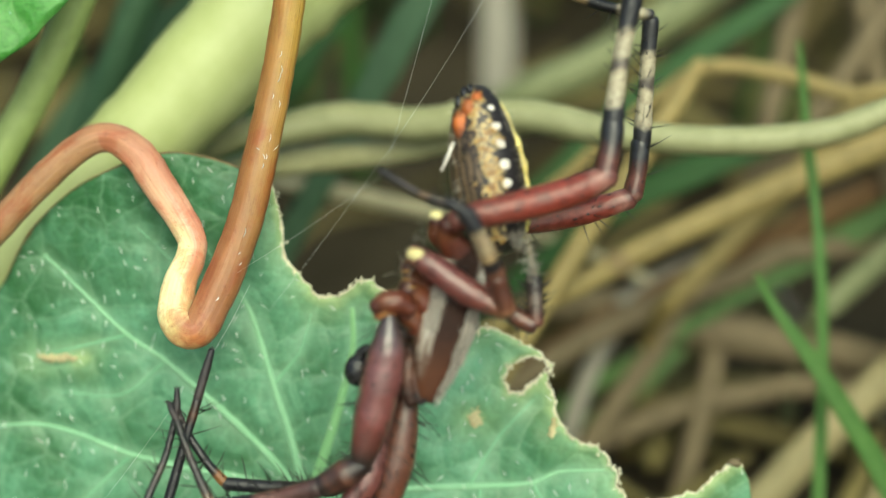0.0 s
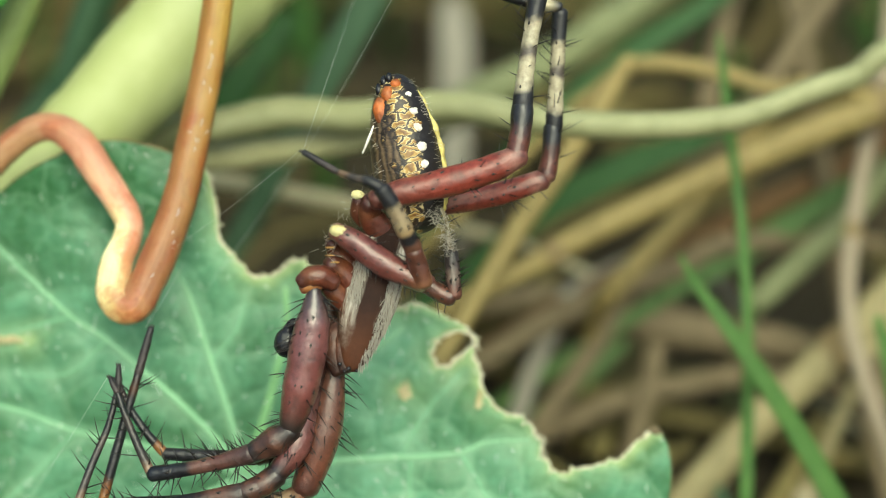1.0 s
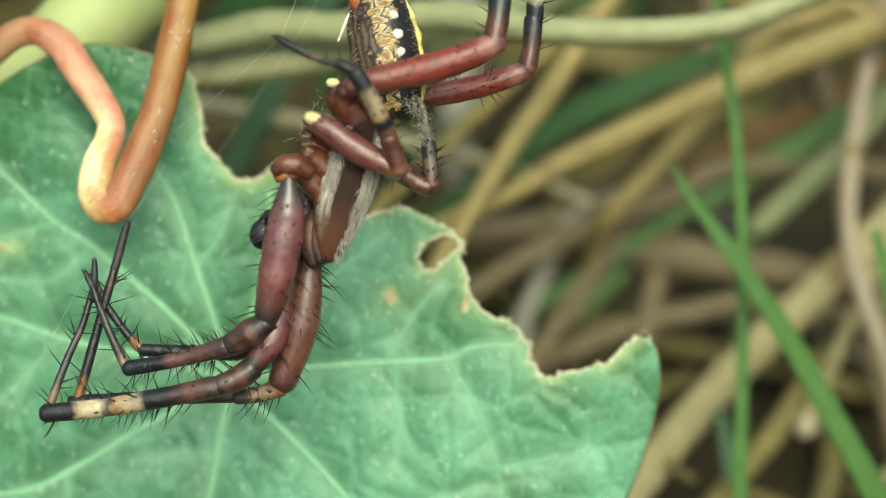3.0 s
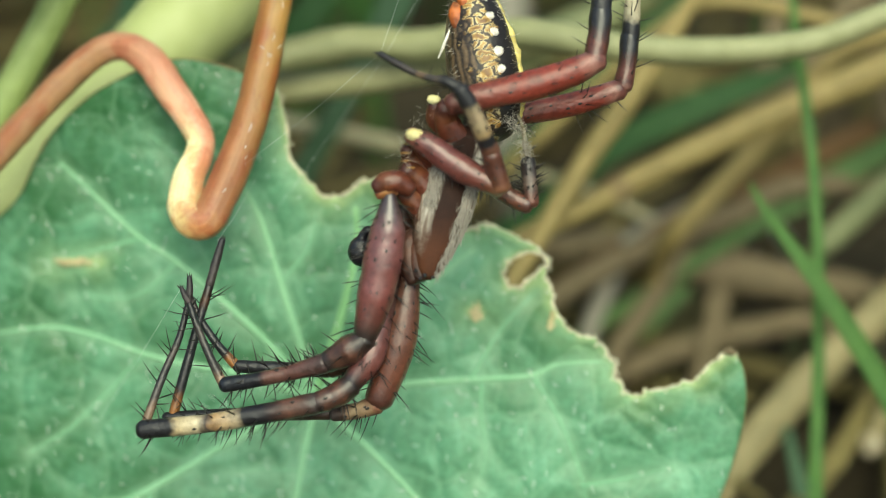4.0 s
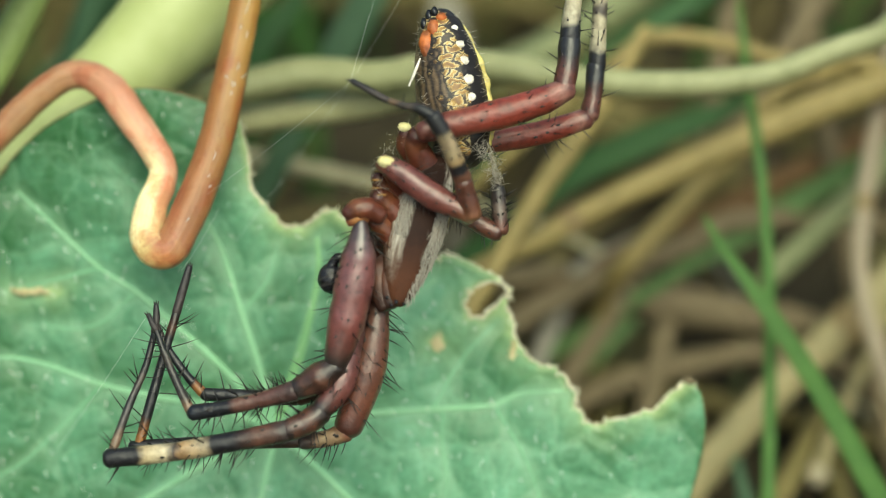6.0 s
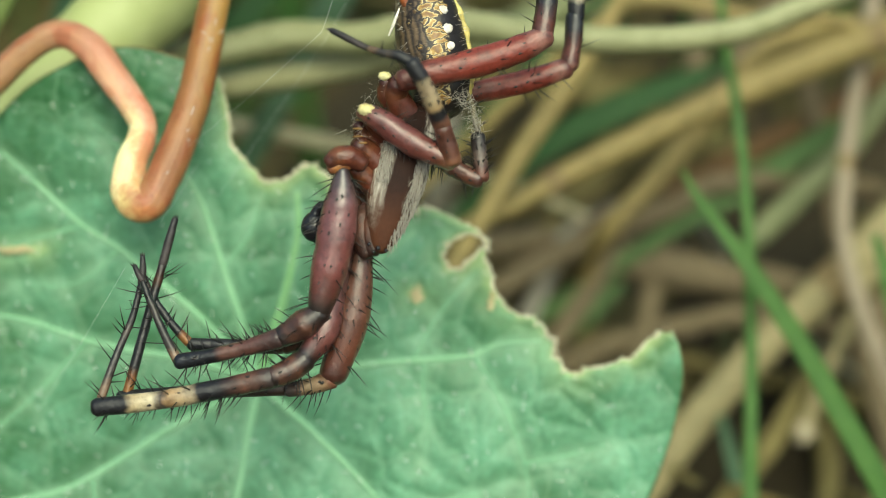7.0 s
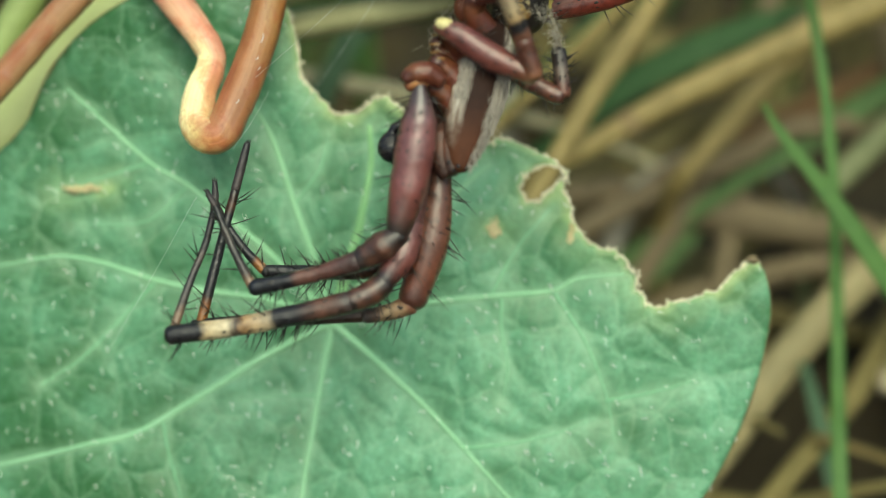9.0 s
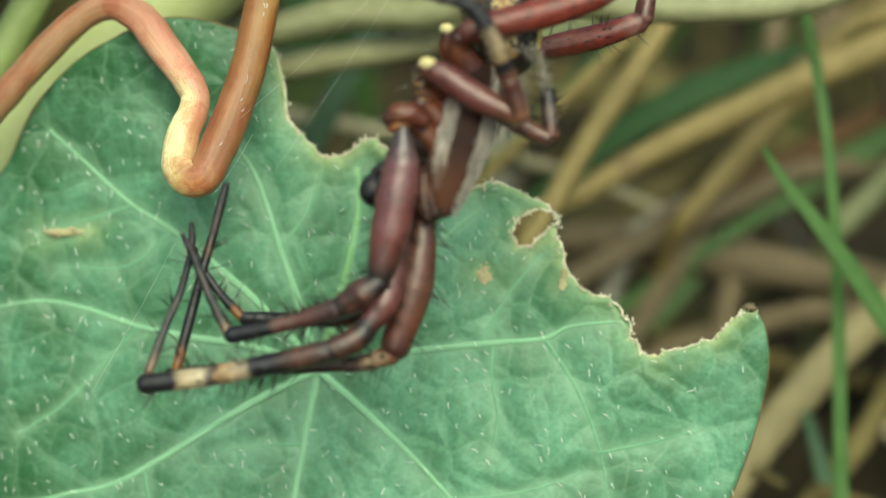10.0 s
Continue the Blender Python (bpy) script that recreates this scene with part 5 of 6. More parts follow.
def bristles_on(line, radii, count, lo, hi, rng, out, tilt=0.5):
    """Spines along a segment, pointing outwards and towards its end."""
    fine = smooth_line(line, 8)
    rad = spread(radii, len(fine))
    for _ in range(count):
        k = rng.randint(1, len(fine) - 1)
        t = fine[min(k + 1, len(fine) - 1)] - fine[k - 1]
        t /= np.linalg.norm(t) + 1e-9
        a = np.cross(t, (0, -1, 0))
        a /= np.linalg.norm(a) + 1e-9
        b = np.cross(a, t)
        th = rng.normal(0, 0.75) + (0 if rng.rand() < 0.5 else math.pi)
        d = a * math.cos(th) + b * math.sin(th)
        root = fine[k] + d * rad[k] * 0.9
        ln = rng.uniform(lo, hi)
        tip = root + (d + t * rng.normal(tilt, 0.2)) * ln
        mid = (root + tip) / 2 + d * ln * 0.04
        out.append(sweep([root, mid, tip], (0.034, 0.026, 0.006), 4, 1, 1.0, False))


def sockets_on(line, radii, rows, rng, out, spread_by=0.16):
    """Dark sockets in uneven rows along a segment, each with a short spine that lies along it."""
    fine = smooth_line(line, 10)
    rad = spread(radii, len(fine))
    for angle, count in rows:
        for q in range(count):
            k = int(np.clip((0.10 + 0.84 * (q + rng.uniform(0.1, 0.9)) / count) * (len(fine) - 1), 1, len(fine) - 2))
            t = fine[k + 1] - fine[k - 1]
            t /= np.linalg.norm(t) + 1e-9
            a = np.cross(t, (0, -1, 0))
            a /= np.linalg.norm(a) + 1e-9
            b = np.cross(a, t)
            th = angle + rng.normal(0, spread_by)
            d = a * math.cos(th) + b * math.sin(th)
            side = np.cross(d, t)
            p = fine[k] + d * rad[k] * 0.985
            r = rng.uniform(0.055, 0.10)
            out.append(ball(p, r * 0.8, r * 0.35, r * 1.25, np.stack([side, d, t], 1), 8, 5, 0.08, q))
            tip = p + (t * rng.uniform(0.7, 1.0) + d * rng.uniform(0.25, 0.6)) * rng.uniform(0.10, 0.24)
            out.append(sweep([p, (p + tip) / 2 + d * 0.02, tip], (0.024, 0.018, 0.006), 4, 1, 1.0, False))


def leg(segments, rng_seed, label, hairy=(44, 0.55, 1.7)):
    """A leg: the first segment carries the others; each row is a name, line, radii and skin."""
    rng = np.random.RandomState(rng_seed)
    root, spines = None, []
    for name, line, radii, skin in segments:
        ob = seg_part("leg" if root is None else name, line, radii, skin, spider if root is None else root, label if root is None else "")
        root = root or ob
        if name in ("femur", "tibia", "metatarsus", "patella"):
            n = hairy[0] if name in ("femur", "tibia") else hairy[0] // 3
            bristles_on(line, radii, n, hairy[1], hairy[2], rng, spines)
        if name == "tarsus":
            end, way = np.array(line[-1]), np.subtract(line[-1], line[-2]) / np.linalg.norm(np.subtract(line[-1], line[-2]))
            for side in (-0.6, 0.0, 0.6):
                tip = end + way * 0.32 + np.array((side * 0.2, -0.04, -abs(side) * 0.1))
                spines.append(sweep([end, (end + tip) / 2 + np.array((side * 0.08, 0, 0)), tip], (0.055, 0.045, 0.012), 5, 2, 1.0, False))
        if name == "femur":
            sockets_on(line, radii, ((0.5, 4), (1.15, 5), (1.8, 3), (2.5, 5)), rng, spines)
        elif name in ("patella", "tibia"):
            sockets_on(line, radii, ((0.9, 2), (2.1, 2)), rng, spines, 0.4)
    part("bristles", joined(spines), M["bristle"], root, SPIDER, "black spines and claws")
    return root


def body():
    # abdomen
    a, b = (3.03, 88.80, 6.07), (1.63, 88.80, 14.64)
    c, rot = (np.array(a) + b) / 2, axes_from(a, b)
    half = np.linalg.norm(np.subtract(b, a)) / 2
    seg, rings = 40, 30
    vs, us, fs = [], [], []
    for j in range(rings + 1):
        th = math.pi * (j + 0.05) / (rings + 0.1)
        z = math.cos(th)
        w = math.sin(th) ** 0.8 * (1.0 - 0.16 * z)
        for k in range(seg):
            ph = 2 * math.pi * k / seg
            q = 1 + 0.015 * noise.noise((math.cos(ph) * 4, math.sin(ph) * 4, z * 7))
            vs.append((1.95 * w * math.cos(ph) * q, 2.0 * w * math.sin(ph) * q, half * z * 1.02))
            us.append((k / seg, j / rings))
    for j in range(rings):
        for k in range(seg):
            fs.append((j * seg + k, j * seg + (k + 1) % seg, (j + 1) * seg + (k + 1) % seg, (j + 1) * seg + k))
    fs += [tuple(range(seg))[::-1], tuple(rings * seg + k for k in range(seg))]
    ob = new("abdomen", shape("abdomen", (vs, fs, np.array(us)), M["abdomen"]))
    ob.parent = spider
    ob.matrix_local = Matrix.Translation(Vector(c - np.array(SPIDER)) / 1000) @ Matrix(rot.tolist()).to_4x4()
    tagged(ob, "gold, black and white patterned abdomen")

    def on_belly(x, z, lift=0.0):
        """A point on the side of the abdomen that is turned to the front."""
        w = math.sqrt(max(0.0, 1 - (z / half) ** 2)) ** 0.8 * (1 - 0.16 * z / half)
        y = -2.0 * w * math.sqrt(max(0.0, 1 - (x / (1.95 * w + 1e-6)) ** 2)) - lift
        return c + rot @ np.array([x, y, z])

    def belly_part(name, geo, skin, label):
        return part(name, geo, M[skin], spider, SPIDER, label)

    for z, r, x in ((3.1, 0.2, 0.62), (2.15, 0.25, 0.72), (1.25, 0.28, 0.80), (0.2, 0.33, 0.85), (-0.75, 0.26, 0.85), (-2.2, 0.18, 0.8)):
        belly_part("white_spot", ball(on_belly(x, z), r * 1.05, 0.08, r * 0.8, rot, 12, 8, 0.10, int(z * 10) % 17), "white", "cream white spot")
    rim = [on_belly(1.87 * math.sqrt(1 - (z / half) ** 2) ** 0.8 * (1 - 0.16 * z / half), z) for z in np.linspace(-3.7, 3.3, 12)]
    belly_part("yellow_rim", sweep(rim, (0.07, 0.15, 0.19, 0.18, 0.13, 0.05), 8, 4, 1.0, True, (0, -1, 0), 0.25, 6, lump=0.8), "yellow", "lemon yellow rim")
    stripe = [(0.60, 87.10, 11.80), (0.34, 87.00, 11.10), (0.02, 87.10, 10.35)]
    belly_part("white_stripe", sweep(stripe, (0.04, 0.09, 0.05), 8, 5), "white", "white side stripe")
    for x, z, r, rz, sk in ((-0.95, 2.4, 0.42, 0.75, "orange"), (-0.45, 3.2, 0.36, 0.5, "orange"), (0.05, 3.75, 0.3, 0.3, "orange"), (-0.95, 3.55, 0.2, 0.42, "black"), (-0.55, 4.0, 0.22, 0.36, "black"), (-0.25, 4.15, 0.2, 0.3, "black")):
        belly_part("spinneret", ball(on_belly(max(x, -0.8 * 1.95 * math.sqrt(max(0.02, 1 - (z / half) ** 2))), min(z, 3.95), -0.1) + rot @ np.array([0, 0, max(0, z - 3.95)]), r, 0.24, rz, rot, 16, 12, 0.07, 7), sk, "orange spinneret" if sk == "orange" else "black spinneret")
    rng = np.random.RandomState(21)
    fuzz = []
    for _ in range(130):
        z = rng.uniform(-3.9, 3.9)
        x = rng.choice((-1, 1)) * 1.7 * math.sqrt(1 - (z / half) ** 2) ** 0.8
        p = on_belly(x * rng.uniform(0.75, 1.0), z)
        d = rot @ np.array([np.sign(x) * rng.uniform(0.5, 1.0), -0.3, rng.normal(0, 0.4)])
        fuzz.append(sweep([p, p + d * rng.uniform(0.25, 0.7)], (0.014, 0.004), 4, 1, 1.0, False))
    part("abdomen_hairs", joined(fuzz), M["hair"], spider, SPIDER, "fine pale hairs")

    # head and thorax
    a, b = (-0.65, 86.60, -1.33), (1.33, 88.40, 6.83)
    c2, rot2 = (np.array(a) + b) / 2, axes_from(a, b)
    h2 = np.linalg.norm(np.subtract(b, a)) / 2
    vs, us, fs = [], [], []
    for j in range(rings + 1):
        th = math.pi * (j + 0.05) / (rings + 0.1)
        z = math.cos(th)
        w = math.sin(th) ** 0.7 * (1.0 + 0.12 * z - 0.28 * max(0, -z) ** 1.5)
        for k in range(seg):
            ph = 2 * math.pi * k / seg
            vs.append((1.62 * w * math.cos(ph), 1.35 * w * math.sin(ph), h2 * z))
            us.append((k / seg, j / rings))
    fs = [(j * seg + k, j * seg + (k + 1) % seg, (j + 1) * seg + (k + 1) % seg, (j + 1) * seg + k) for j in range(rings) for k in range(seg)]
    fs += [tuple(range(seg))[::-1], tuple(rings * seg + k for k in range(seg))]
    ob = new("carapace", shape("carapace", (vs, fs, np.array(us)), M["carapace"]))
    ob.parent = spider
    ob.matrix_local = Matrix.Translation(Vector(c2 - np.array(SPIDER)) / 1000) @ Matrix(rot2.tolist()).to_4x4()
    tagged(ob, "brown carapace with bands of silver hair")
    fuzz = []
    for _ in range(420):
        z = rng.uniform(-0.92, 0.55)
        x = rng.uniform(-0.68, -0.26) if rng.rand() < 0.42 else rng.uniform(0.52, 0.97)
        if x < 0:
            z = -0.12 + (z + 0.92) * 0.46
        w = math.sqrt(1 - z * z) ** 0.7 * (1 + 0.12 * z - 0.28 * max(0, -z) ** 1.5)
        p = c2 + rot2 @ np.array([1.62 * w * x, -1.35 * w * math.sqrt(1 - x * x), h2 * z])
        d = rot2 @ np.array([rng.normal(0.1, 0.15), -0.12, -rng.uniform(0.6, 1.0)])
        fuzz.append(sweep([p, p + d * 0.35 + np.array((0, -0.04, 0)), p + d * rng.uniform(0.5, 0.8)], (0.02, 0.018, 0.006), 4, 1, 1.0, False))
    part("silver_hairs", joined(fuzz), M["hair"], spider, SPIDER, "lying silver hairs")
    for u, r in (((-0.70, 85.60, -1.08), 0.13), ((-0.29, 85.70, -1.20), 0.10), ((-1.17, 85.80, -0.85), 0.11), ((-0.94, 86.00, -1.26), 0.10)):
        part("eye", ball(u, r, r, r, None, 10, 8), M["black"], spider, SPIDER, "tiny black eye")
    part("chelicera", sweep([(-0.55, 87.60, 1.46), (-0.95, 87.40, 0.69), (-1.10, 87.10, -0.20), (-0.95, 86.80, -1.20)], (0.5, 0.6, 0.62, 0.4), 14, 6, 1.0, True, (0, -1, 0), 0.01, 3, lump=0.08), M["face"], spider, SPIDER, "glossy brown jaw")
    part("chelicera", sweep([(-0.96, 87.80, 1.29), (-1.44, 87.53, 0.63), (-1.58, 87.27, -0.26), (-1.31, 87.00, -1.33)], (0.5, 0.65, 0.68, 0.42), 14, 6, 1.0, True, (0, -1, 0), 0.01, 5, lump=0.08), M["face"], spider, SPIDER, "glossy brown jaw")
    # palp
    palp = part("palp", sweep([(-3.3, 87.30, 1.15), (-3.7, 87.35, 1.25), (-3.98, 87.45, 1.0), (-4.08, 87.55, 0.6)], (0.2, 0.26, 0.26, 0.36), 12, 5), M["black"], spider, SPIDER, "black palp")
    part("palp_bulb", ball((-4.10, 87.60, 0.15), 0.72, 0.6, 0.82, None, 20, 14, 0.025), M["black"], palp, SPIDER, "swollen glossy black bulb")
    # leg bases along the side
    for line, rad in (([(0.93, 87.80, 6.04), (0.33, 87.30, 7.05), (0.47, 86.80, 7.69)], (0.8, 0.72, 0.6)), ([(0.48, 87.80, 6.49), (-0.12, 87.40, 7.14), (-0.15, 87.00, 7.88)], (0.7, 0.6, 0.42)),
                      ([(0.33, 87.60, 4.67), (-0.57, 87.10, 5.45), (-1.07, 86.60, 6.01)], (0.8, 0.7, 0.5)), ([(-0.27, 87.80, 4.23), (-1.26, 87.40, 4.87), (-1.61, 87.00, 5.53)], (0.75, 0.6, 0.45)),
                      ([(-0.27, 87.40, 3.17), (-1.16, 87.00, 4.05), (-1.66, 86.60, 4.47)], (0.8, 0.66, 0.5)), ([(-0.48, 87.60, 1.83), (-1.25, 87.20, 2.72), (-1.84, 86.80, 3.24)], (0.8, 0.7, 0.55))):
        part("coxa", sweep(line, rad, 16, 7, 0.95, True, (0, -1, 0), 0.02, 3, flutes=(3, 0.05)), M["coxa"], spider, SPIDER, "glossy red-brown leg base")
    for p, r in (((-0.24, 86.60, 8.11), 0.28), ((-1.23, 85.50, 6.20), 0.36)):
        part("yellow_joint", ball(p, r * 1.25, r * 0.45, r * 0.8, None, 14, 10, 0.12, 4), M["joint_yellow"], spider, SPIDER, "pale yellow joint spot")
    for p in ((-1.51, 86.50, 5.77), (-1.69, 86.50, 5.30), (-1.69, 86.50, 4.88), (-1.45, 86.30, 4.52)):
        part("skin_fold", ball(p, 0.30, 0.16, 0.07, None, 10, 6, 0.08, 4), M["fold"], spider, SPIDER, "ochre skin fold between the legs")
    fuzz = []
    for line, rad, n in (([(3.50, 87.20, 7.3), (4.25, 87.20, 6.7), (4.60, 87.20, 5.8), (4.75, 87.2, 5.1)], 0.42, 190), ([(-0.42, 86.80, 7.89), (-1.45, 86.70, 6.11), (-1.84, 86.60, 4.47)], 0.5, 60)):
        fine = smooth_line(line, 8)
        for _ in range(n):
            p = fine[rng.randint(len(fine))] + rng.normal(0, rad * 0.5, 3)
            d = rng.normal(0, 1, 3) + np.array((-0.2, -0.3, 0.0))
            fuzz.append(sweep([p, p + d / np.linalg.norm(d) * rng.uniform(0.25, 0.75)], (0.013, 0.004), 4, 1, 1.0, False))
    part("joint_hairs", joined(fuzz), M["hair"], spider, SPIDER, "fine pale hairs at the joints")


body()

# hind legs
leg([("femur", [(0.71, 86.40, 7.83), (1.95, 86.55, 8.17), (4.92, 86.70, 8.86), (7.00, 86.85, 9.53), (8.38, 87.00, 10.20)], (0.55, 0.72, 0.80, 0.74, 0.62), "femur"),
     ("patella", [(8.23, 87.00, 10.18), (8.47, 87.10, 11.43), (8.60, 87.20, 12.75)], (0.60, 0.58, 0.60), "patella"),
     ("tibia", [(8.60, 87.20, 12.92), (8.78, 87.33, 14.71), (9.09, 87.47, 16.80), (9.51, 87.60, 19.05)], (0.57, 0.46, 0.45, 0.54), "tibia_banded"),
     ("metatarsus", [(9.51, 87.60, 19.44), (8.28, 87.87, 19.83), (6.50, 88.13, 20.15), (4.41, 88.40, 20.63)], (0.42, 0.36, 0.30, 0.25), "meta_banded"),
     ("tarsus", [(4.28, 88.40, 20.66), (3.35, 88.50, 20.79), (2.54, 88.60, 20.80)], (0.22, 0.18, 0.10), "tarsus")], 31, "red hind leg with banded shin", (14, 0.35, 1.1))
leg([("femur", [(3.29, 90.40, 7.32), (5.45, 90.53, 7.79), (7.63, 90.67, 8.25), (9.87, 90.80, 8.97)], (0.5, 0.62, 0.66, 0.6), "femur"),
     ("patella", [(10.12, 90.80, 9.19), (10.36, 90.80, 10.43), (10.48, 90.80, 11.85)], (0.54, 0.50, 0.53), "patella"),
     ("tibia", [(10.55, 90.80, 11.98), (10.66, 90.73, 13.99), (10.77, 90.67, 16.15), (10.88, 90.60, 18.24)], (0.50, 0.42, 0.41, 0.46), "tibia_banded"),
     ("metatarsus", [(10.79, 90.40, 18.53), (8.49, 90.20, 18.93), (6.63, 90.00, 19.52), (5.08, 89.80, 19.98)], (0.34, 0.28, 0.25, 0.2), "meta_banded"),
     ("tarsus", [(4.96, 89.80, 20.04), (4.16, 89.70, 20.45), (3.24, 89.60, 20.86)], (0.2, 0.16, 0.09), "tarsus")], 32, "red hind leg of the far side", (22, 0.35, 1.4))
# short third legs
leg([("femur", [(-1.35, 86.00, 6.15), (-0.41, 85.87, 5.61), (1.35, 85.73, 4.37), (3.16, 85.60, 3.49)], (0.5, 0.66, 0.72, 0.56), "femur_third"),
     ("patella", [(3.22, 85.50, 3.49), (2.97, 85.20, 4.40), (2.78, 84.90, 5.09)], (0.55, 0.52, 0.48), "patella_short"),
     ("tibia", [(2.72, 84.90, 5.31), (2.24, 84.20, 6.36), (1.77, 83.70, 7.33), (1.19, 83.40, 8.30)], (0.5, 0.46, 0.44, 0.46), "tibia_short"),
     ("metatarsus", [(1.21, 83.40, 8.30), (0.49, 83.50, 8.75), (-0.24, 83.80, 8.92), (-1.18, 84.20, 9.27)], (0.34, 0.29, 0.21, 0.17), "meta_dusky"),
     ("tarsus", [(-1.24, 84.20, 9.30), (-2.07, 84.50, 9.78), (-2.94, 84.80, 10.29)], (0.18, 0.19, 0.17), "tarsus")], 33, "short red third leg folded back", (20, 0.25, 0.7))
leg([("femur", [(1.62, 88.00, 4.70), (2.58, 87.80, 3.93), (3.47, 87.60, 3.27)], (0.5, 0.55, 0.55), "femur"),
     ("patella", [(3.40, 87.60, 3.25), (4.10, 87.50, 2.86), (4.72, 87.40, 2.56)], (0.48, 0.5, 0.46), "femur_brown"),
     ("tibia", [(4.90, 87.40, 2.70), (4.84, 87.50, 3.7), (4.76, 87.60, 4.9)], (0.42, 0.42, 0.40), "tibia_spiny"),
     ("metatarsus", [(4.75, 87.62, 5.0), (4.60, 87.70, 5.9), (4.48, 87.85, 6.7), (4.2, 88.1, 7.5)], (0.17, 0.14, 0.12, 0.09), "meta_pale")], 34, "short third leg of the far side", (40, 0.3, 0.9))
# front legs
leg([("trochanter", [(-1.55, 86.30, 3.45), (-2.1, 86.15, 3.76), (-2.7, 86.05, 3.74), (-3.15, 86.05, 3.50)], (0.5, 0.62, 0.62, 0.46), "coxa"),
     ("joint_membrane", [(-2.3, 86.15, 3.36), (-2.75, 86.05, 3.30), (-3.12, 86.05, 3.12)], (0.36, 0.38, 0.28), "membrane"),
     ("femur", [(-2.52, 86.05, 3.02), (-2.62, 86.15, 1.35), (-2.95, 86.30, -0.45), (-3.33, 86.45, -2.30), (-3.84, 86.60, -4.25)], (0.36, 0.94, 1.04, 1.0, 0.64), "femur_front"),
     ("patella", [(-3.85, 86.60, -4.46), (-4.71, 86.80, -5.06), (-5.81, 87.00, -5.66)], (0.62, 0.82, 0.58), "patella_front"),
     ("tibia", [(-6.11, 87.00, -5.78), (-7.86, 87.27, -6.27), (-9.86, 87.53, -6.70), (-11.42, 87.80, -6.95)], (0.56, 0.43, 0.40, 0.43), "tibia_front"),
     ("metatarsus", [(-11.54, 87.80, -6.83), (-12.22, 88.07, -5.54), (-12.96, 88.33, -3.88), (-13.43, 88.60, -2.67)], (0.28, 0.23, 0.2, 0.17), "meta_grey"),
     ("tarsus", [(-13.46, 88.60, -2.58), (-13.69, 88.70, -2.22), (-13.86, 88.80, -1.88)], (0.18, 0.17, 0.13), "tarsus")], 35, "purplish red front leg with black shin", (34, 0.45, 1.4))
leg([("femur", [(-1.84, 88.80, 2.45), (-2.41, 88.87, -0.60), (-2.99, 88.93, -3.35), (-3.68, 89.00, -5.03)], (0.6, 0.9, 0.9, 0.7), "femur_brown"),
     ("patella", [(-3.80, 89.00, -5.25), (-4.75, 89.00, -5.79), (-5.83, 89.00, -6.22)], (0.65, 0.6, 0.5), "patella_front"),
     ("tibia", [(-6.07, 89.00, -6.28), (-8.31, 89.20, -6.22), (-10.95, 89.40, -6.09)], (0.42, 0.38, 0.34), "tibia_dark"),
     ("metatarsus", [(-11.10, 89.40, -5.97), (-11.99, 89.60, -5.02), (-12.83, 89.80, -3.88), (-13.29, 90.00, -3.08)], (0.28, 0.24, 0.2, 0.18), "meta_orange"),
     ("tarsus", [(-13.35, 90.00, -2.96), (-13.62, 90.10, -2.40), (-13.89, 90.20, -2.09)], (0.18, 0.17, 0.13), "tarsus")], 36, "front leg of the far side", (34, 0.45, 1.4))
leg([("femur", [(-2.5, 87.90, -0.90), (-3.15, 87.60, -3.29), (-3.62, 87.20, -5.38), (-4.58, 87.00, -6.75)], (0.6, 0.76, 0.80, 0.58), "femur_second"),
     ("patella", [(-4.69, 87.00, -6.93), (-5.42, 86.90, -7.45), (-6.31, 86.80, -7.80)], (0.64, 0.66, 0.58), "patella_front"),
     ("tibia", [(-6.52, 86.80, -7.86), (-9.18, 87.00, -8.40), (-12.22, 87.20, -8.94), (-15.72, 87.40, -9.30)], (0.58, 0.54, 0.5, 0.5), "tibia_low"),
     ("metatarsus", [(-15.55, 87.60, -8.78), (-14.84, 88.27, -6.60), (-14.06, 88.93, -4.57), (-13.70, 89.60, -2.85)], (0.25, 0.21, 0.19, 0.17), "meta_grey"),
     ("tarsus", [(-13.67, 89.60, -2.70), (-13.59, 89.70, -2.02), (-13.61, 89.80, -1.31)], (0.2, 0.2, 0.15), "tarsus")], 37, "purplish front leg with banded shin", (36, 0.5, 1.6))
leg([("trochanter", [(-1.3, 88.4, 0.63), (-1.5, 88.4, 0.03), (-1.55, 88.3, -0.57)], (0.5, 0.55, 0.55), "coxa"),
     ("femur", [(-1.62, 88.2, -0.91), (-1.85, 88.1, -3.0), (-2.25, 88.07, -5.1), (-3.2, 88.20, -7.75)], (0.6, 0.85, 0.95, 0.78), "femur_brown"),
     ("patella", [(-3.37, 88.20, -8.06), (-4.39, 88.30, -8.40), (-5.62, 88.40, -8.61)], (0.55, 0.46, 0.4), "patella_pale"),
     ("tibia", [(-5.94, 88.60, -8.51), (-10.42, 88.90, -8.66), (-14.77, 89.20, -8.88)], (0.42, 0.38, 0.34), "tibia_dark"),
     ("metatarsus", [(-14.40, 89.20, -8.64), (-13.73, 89.47, -6.08), (-13.12, 89.73, -3.78), (-12.57, 90.00, -1.79)], (0.28, 0.27, 0.25, 0.24), "meta_orange"),
     ("tarsus", [(-12.54, 90.00, -1.66), (-12.24, 90.10, -0.55), (-11.88, 90.20, 0.75)], (0.25, 0.25, 0.19), "tarsus")], 38, "brown front leg of the far side with black foot", (36, 0.5, 1.6))


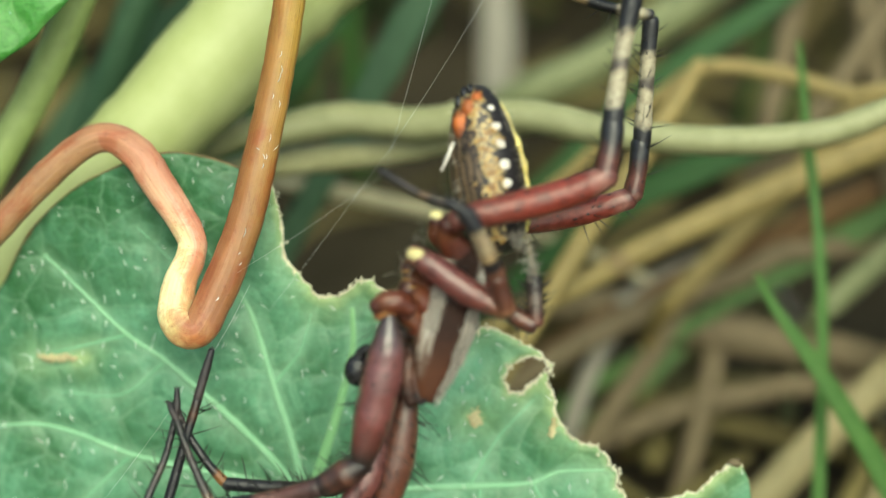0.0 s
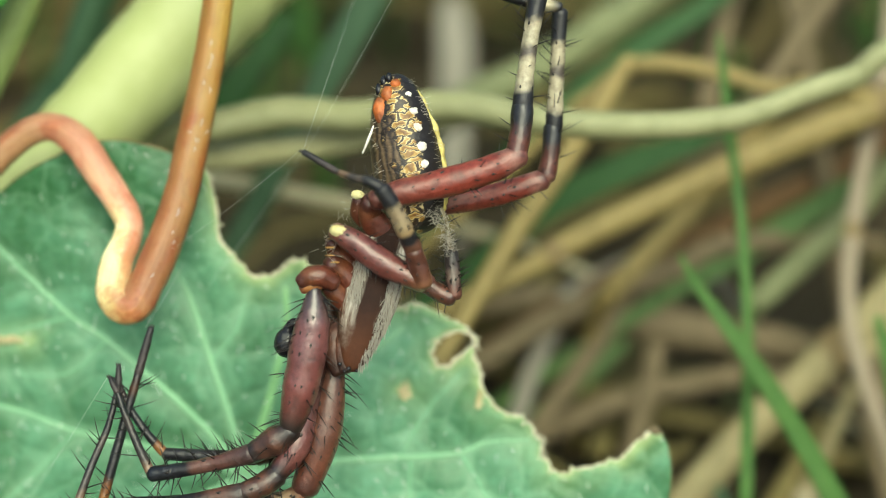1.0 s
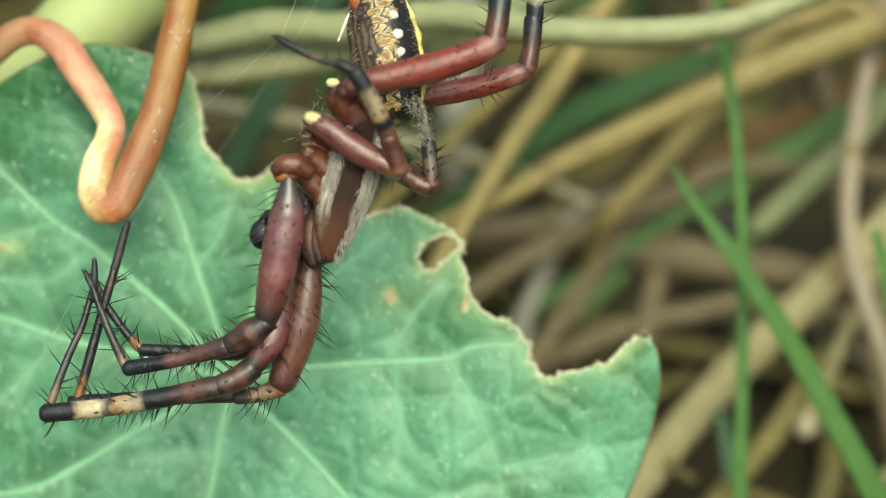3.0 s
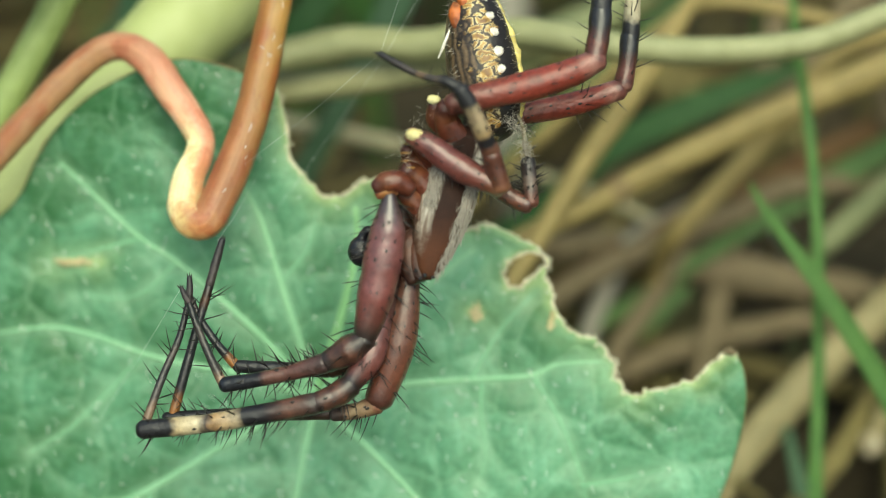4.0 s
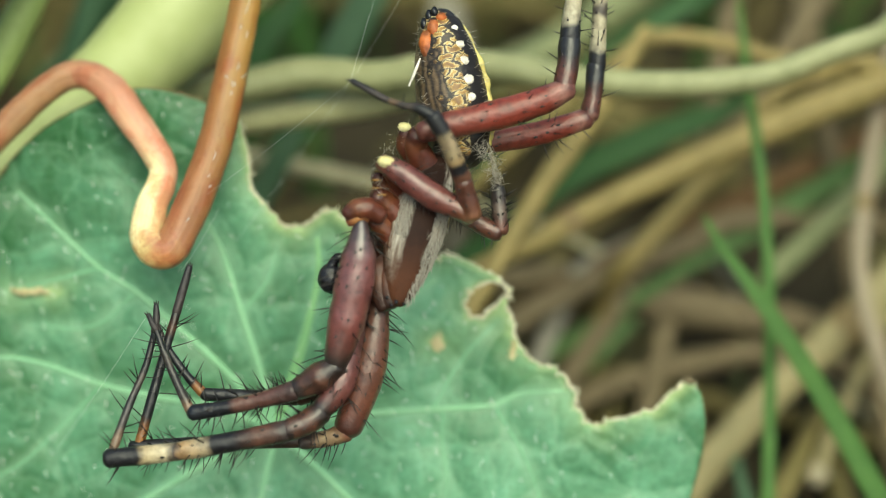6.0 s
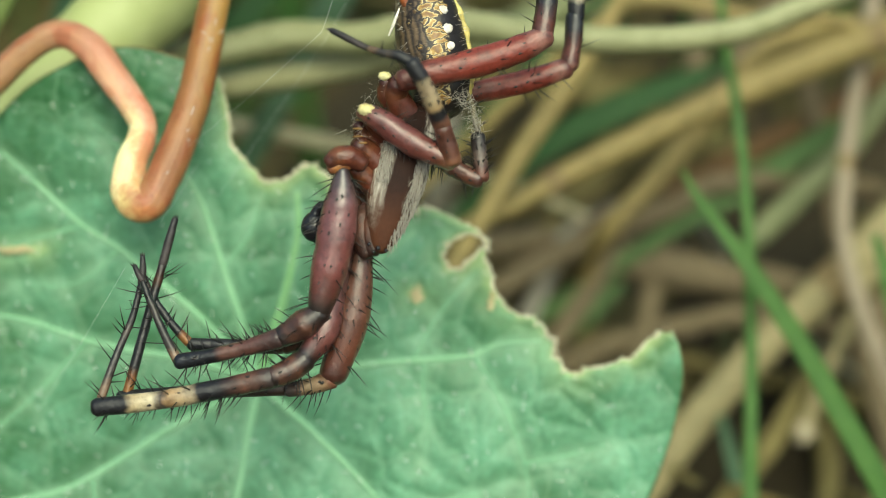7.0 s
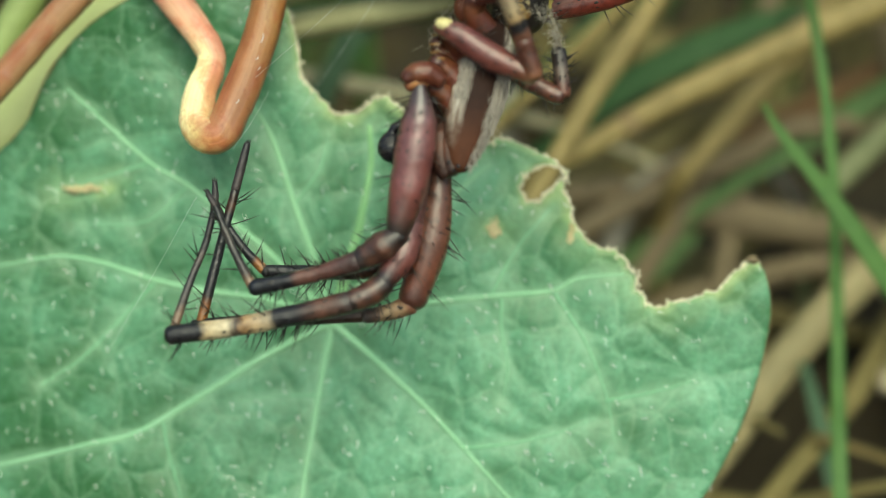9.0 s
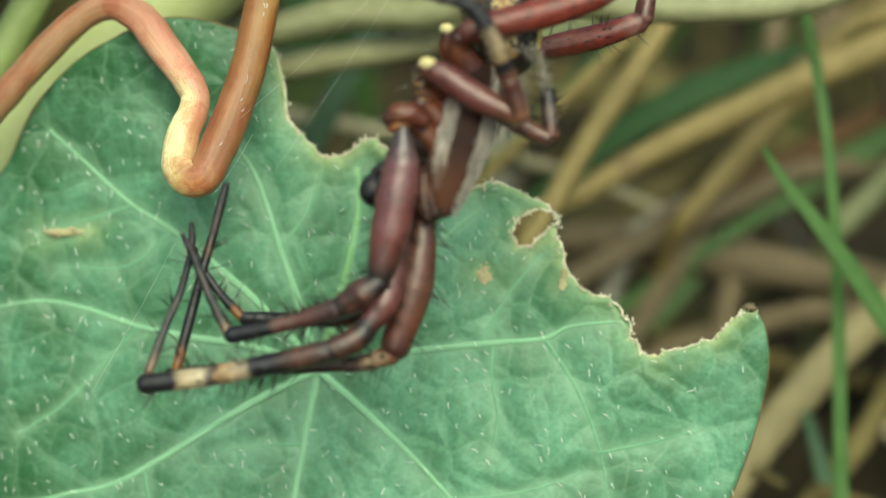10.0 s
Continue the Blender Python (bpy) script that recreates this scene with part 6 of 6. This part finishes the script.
# ---- silk ----
def web():
    base = (-2.96, 90.00, 11.94)
    ob = stand("spider_web", base)
    tagged(ob, "few fine silk threads stretched from the spider to the plants", "spider web")
    for a, b in (((2.67, 88.60, 20.49), (-2.71, 95.00, 11.94)), ((2.67, 88.60, 20.49), (10.04, 104.00, 25.30)), ((-12.06, 90.20, 0.68), (-10.44, 94.00, 4.18)), ((-13.88, 88.80, -1.93), (-20.49, 97.60, -10.28)),
                 ((-2.94, 86.00, 10.41), (-11.64, 93.50, 4.51)), ((-2.71, 95.00, 11.94), (-9.74, 97.60, 2.38)), ((-2.94, 86.00, 10.41), (0.67, 104.00, 25.97))):
        mid = (np.array(a) + b) / 2 + np.array((0, 0, -0.15))
        part("silk_thread", sweep([a, mid, b], (0.005, 0.005, 0.005), 5, 5), M["silk"], ob, base, "fine white silk")


web()


# ---- what moves ----
def motions():
    """The spider sways a little in its web."""
    sway = [
    (0.0, -0.113, -0.336, 0.236),
    (0.2, 0.037, -0.216, 0.030),
    (0.5, 0.015, 0.258, -0.270),
    (0.7, 0.109, 0.506, -0.188),
    (1.0, 0.033, 0.803, -0.147),
    (1.2, 0.058, 0.719, -0.131),
    (1.5, 0.013, 0.632, -0.036),
    (1.7, -0.056, 0.771, -0.012),
    (2.0, -0.042, 0.779, 0.022),
    (2.2, 0.102, 0.290, -0.029),
    (3.3, -0.210, 0.307, -0.025),
    (3.5, -0.263, 0.450, -0.061),
    (3.7, -0.193, 0.441, -0.047),
    (4.0, 0.036, 0.171, -0.044),
    (4.2, 0.002, 0.114, -0.028),
    (4.5, -0.002, -0.002, -0.000),
    (4.7, -0.015, -0.217, 0.051),
    (5.0, 0.080, -0.405, 0.018),
    (5.2, 0.136, -0.089, 0.018),
    (5.5, 0.145, 0.435, 0.064),
    (5.7, 0.109, 0.308, 0.058),
    (6.8, 0.530, -0.165, -0.030),
    (7.0, 0.573, -0.214, -0.035),
    (7.2, 0.568, -0.129, -0.048),
    (7.5, 0.546, -0.053, 0.028),
    (7.7, 0.603, -0.049, -0.041),
    (8.0, 0.547, -0.064, 0.070),
    (8.2, 0.549, -0.002, 0.039),
    (8.5, 0.552, -0.145, 0.089),
    (8.7, 0.545, -0.208, 0.107),
    (9.0, 0.600, -0.099, 0.149),
    (9.2, 0.539, -0.430, 0.142),
    (9.5, 0.577, -0.783, 0.085),
    (9.7, 0.517, -0.542, -0.001),
    (10.0, 0.500, -0.747, 0.144),
    ]
    home = Vector(SPIDER) / 1000
    walk(spider, [(t, FRAME @ Matrix.Translation(home + Vector((x, y, z)) / 1000)) for t, x, y, z in sway])


motions()
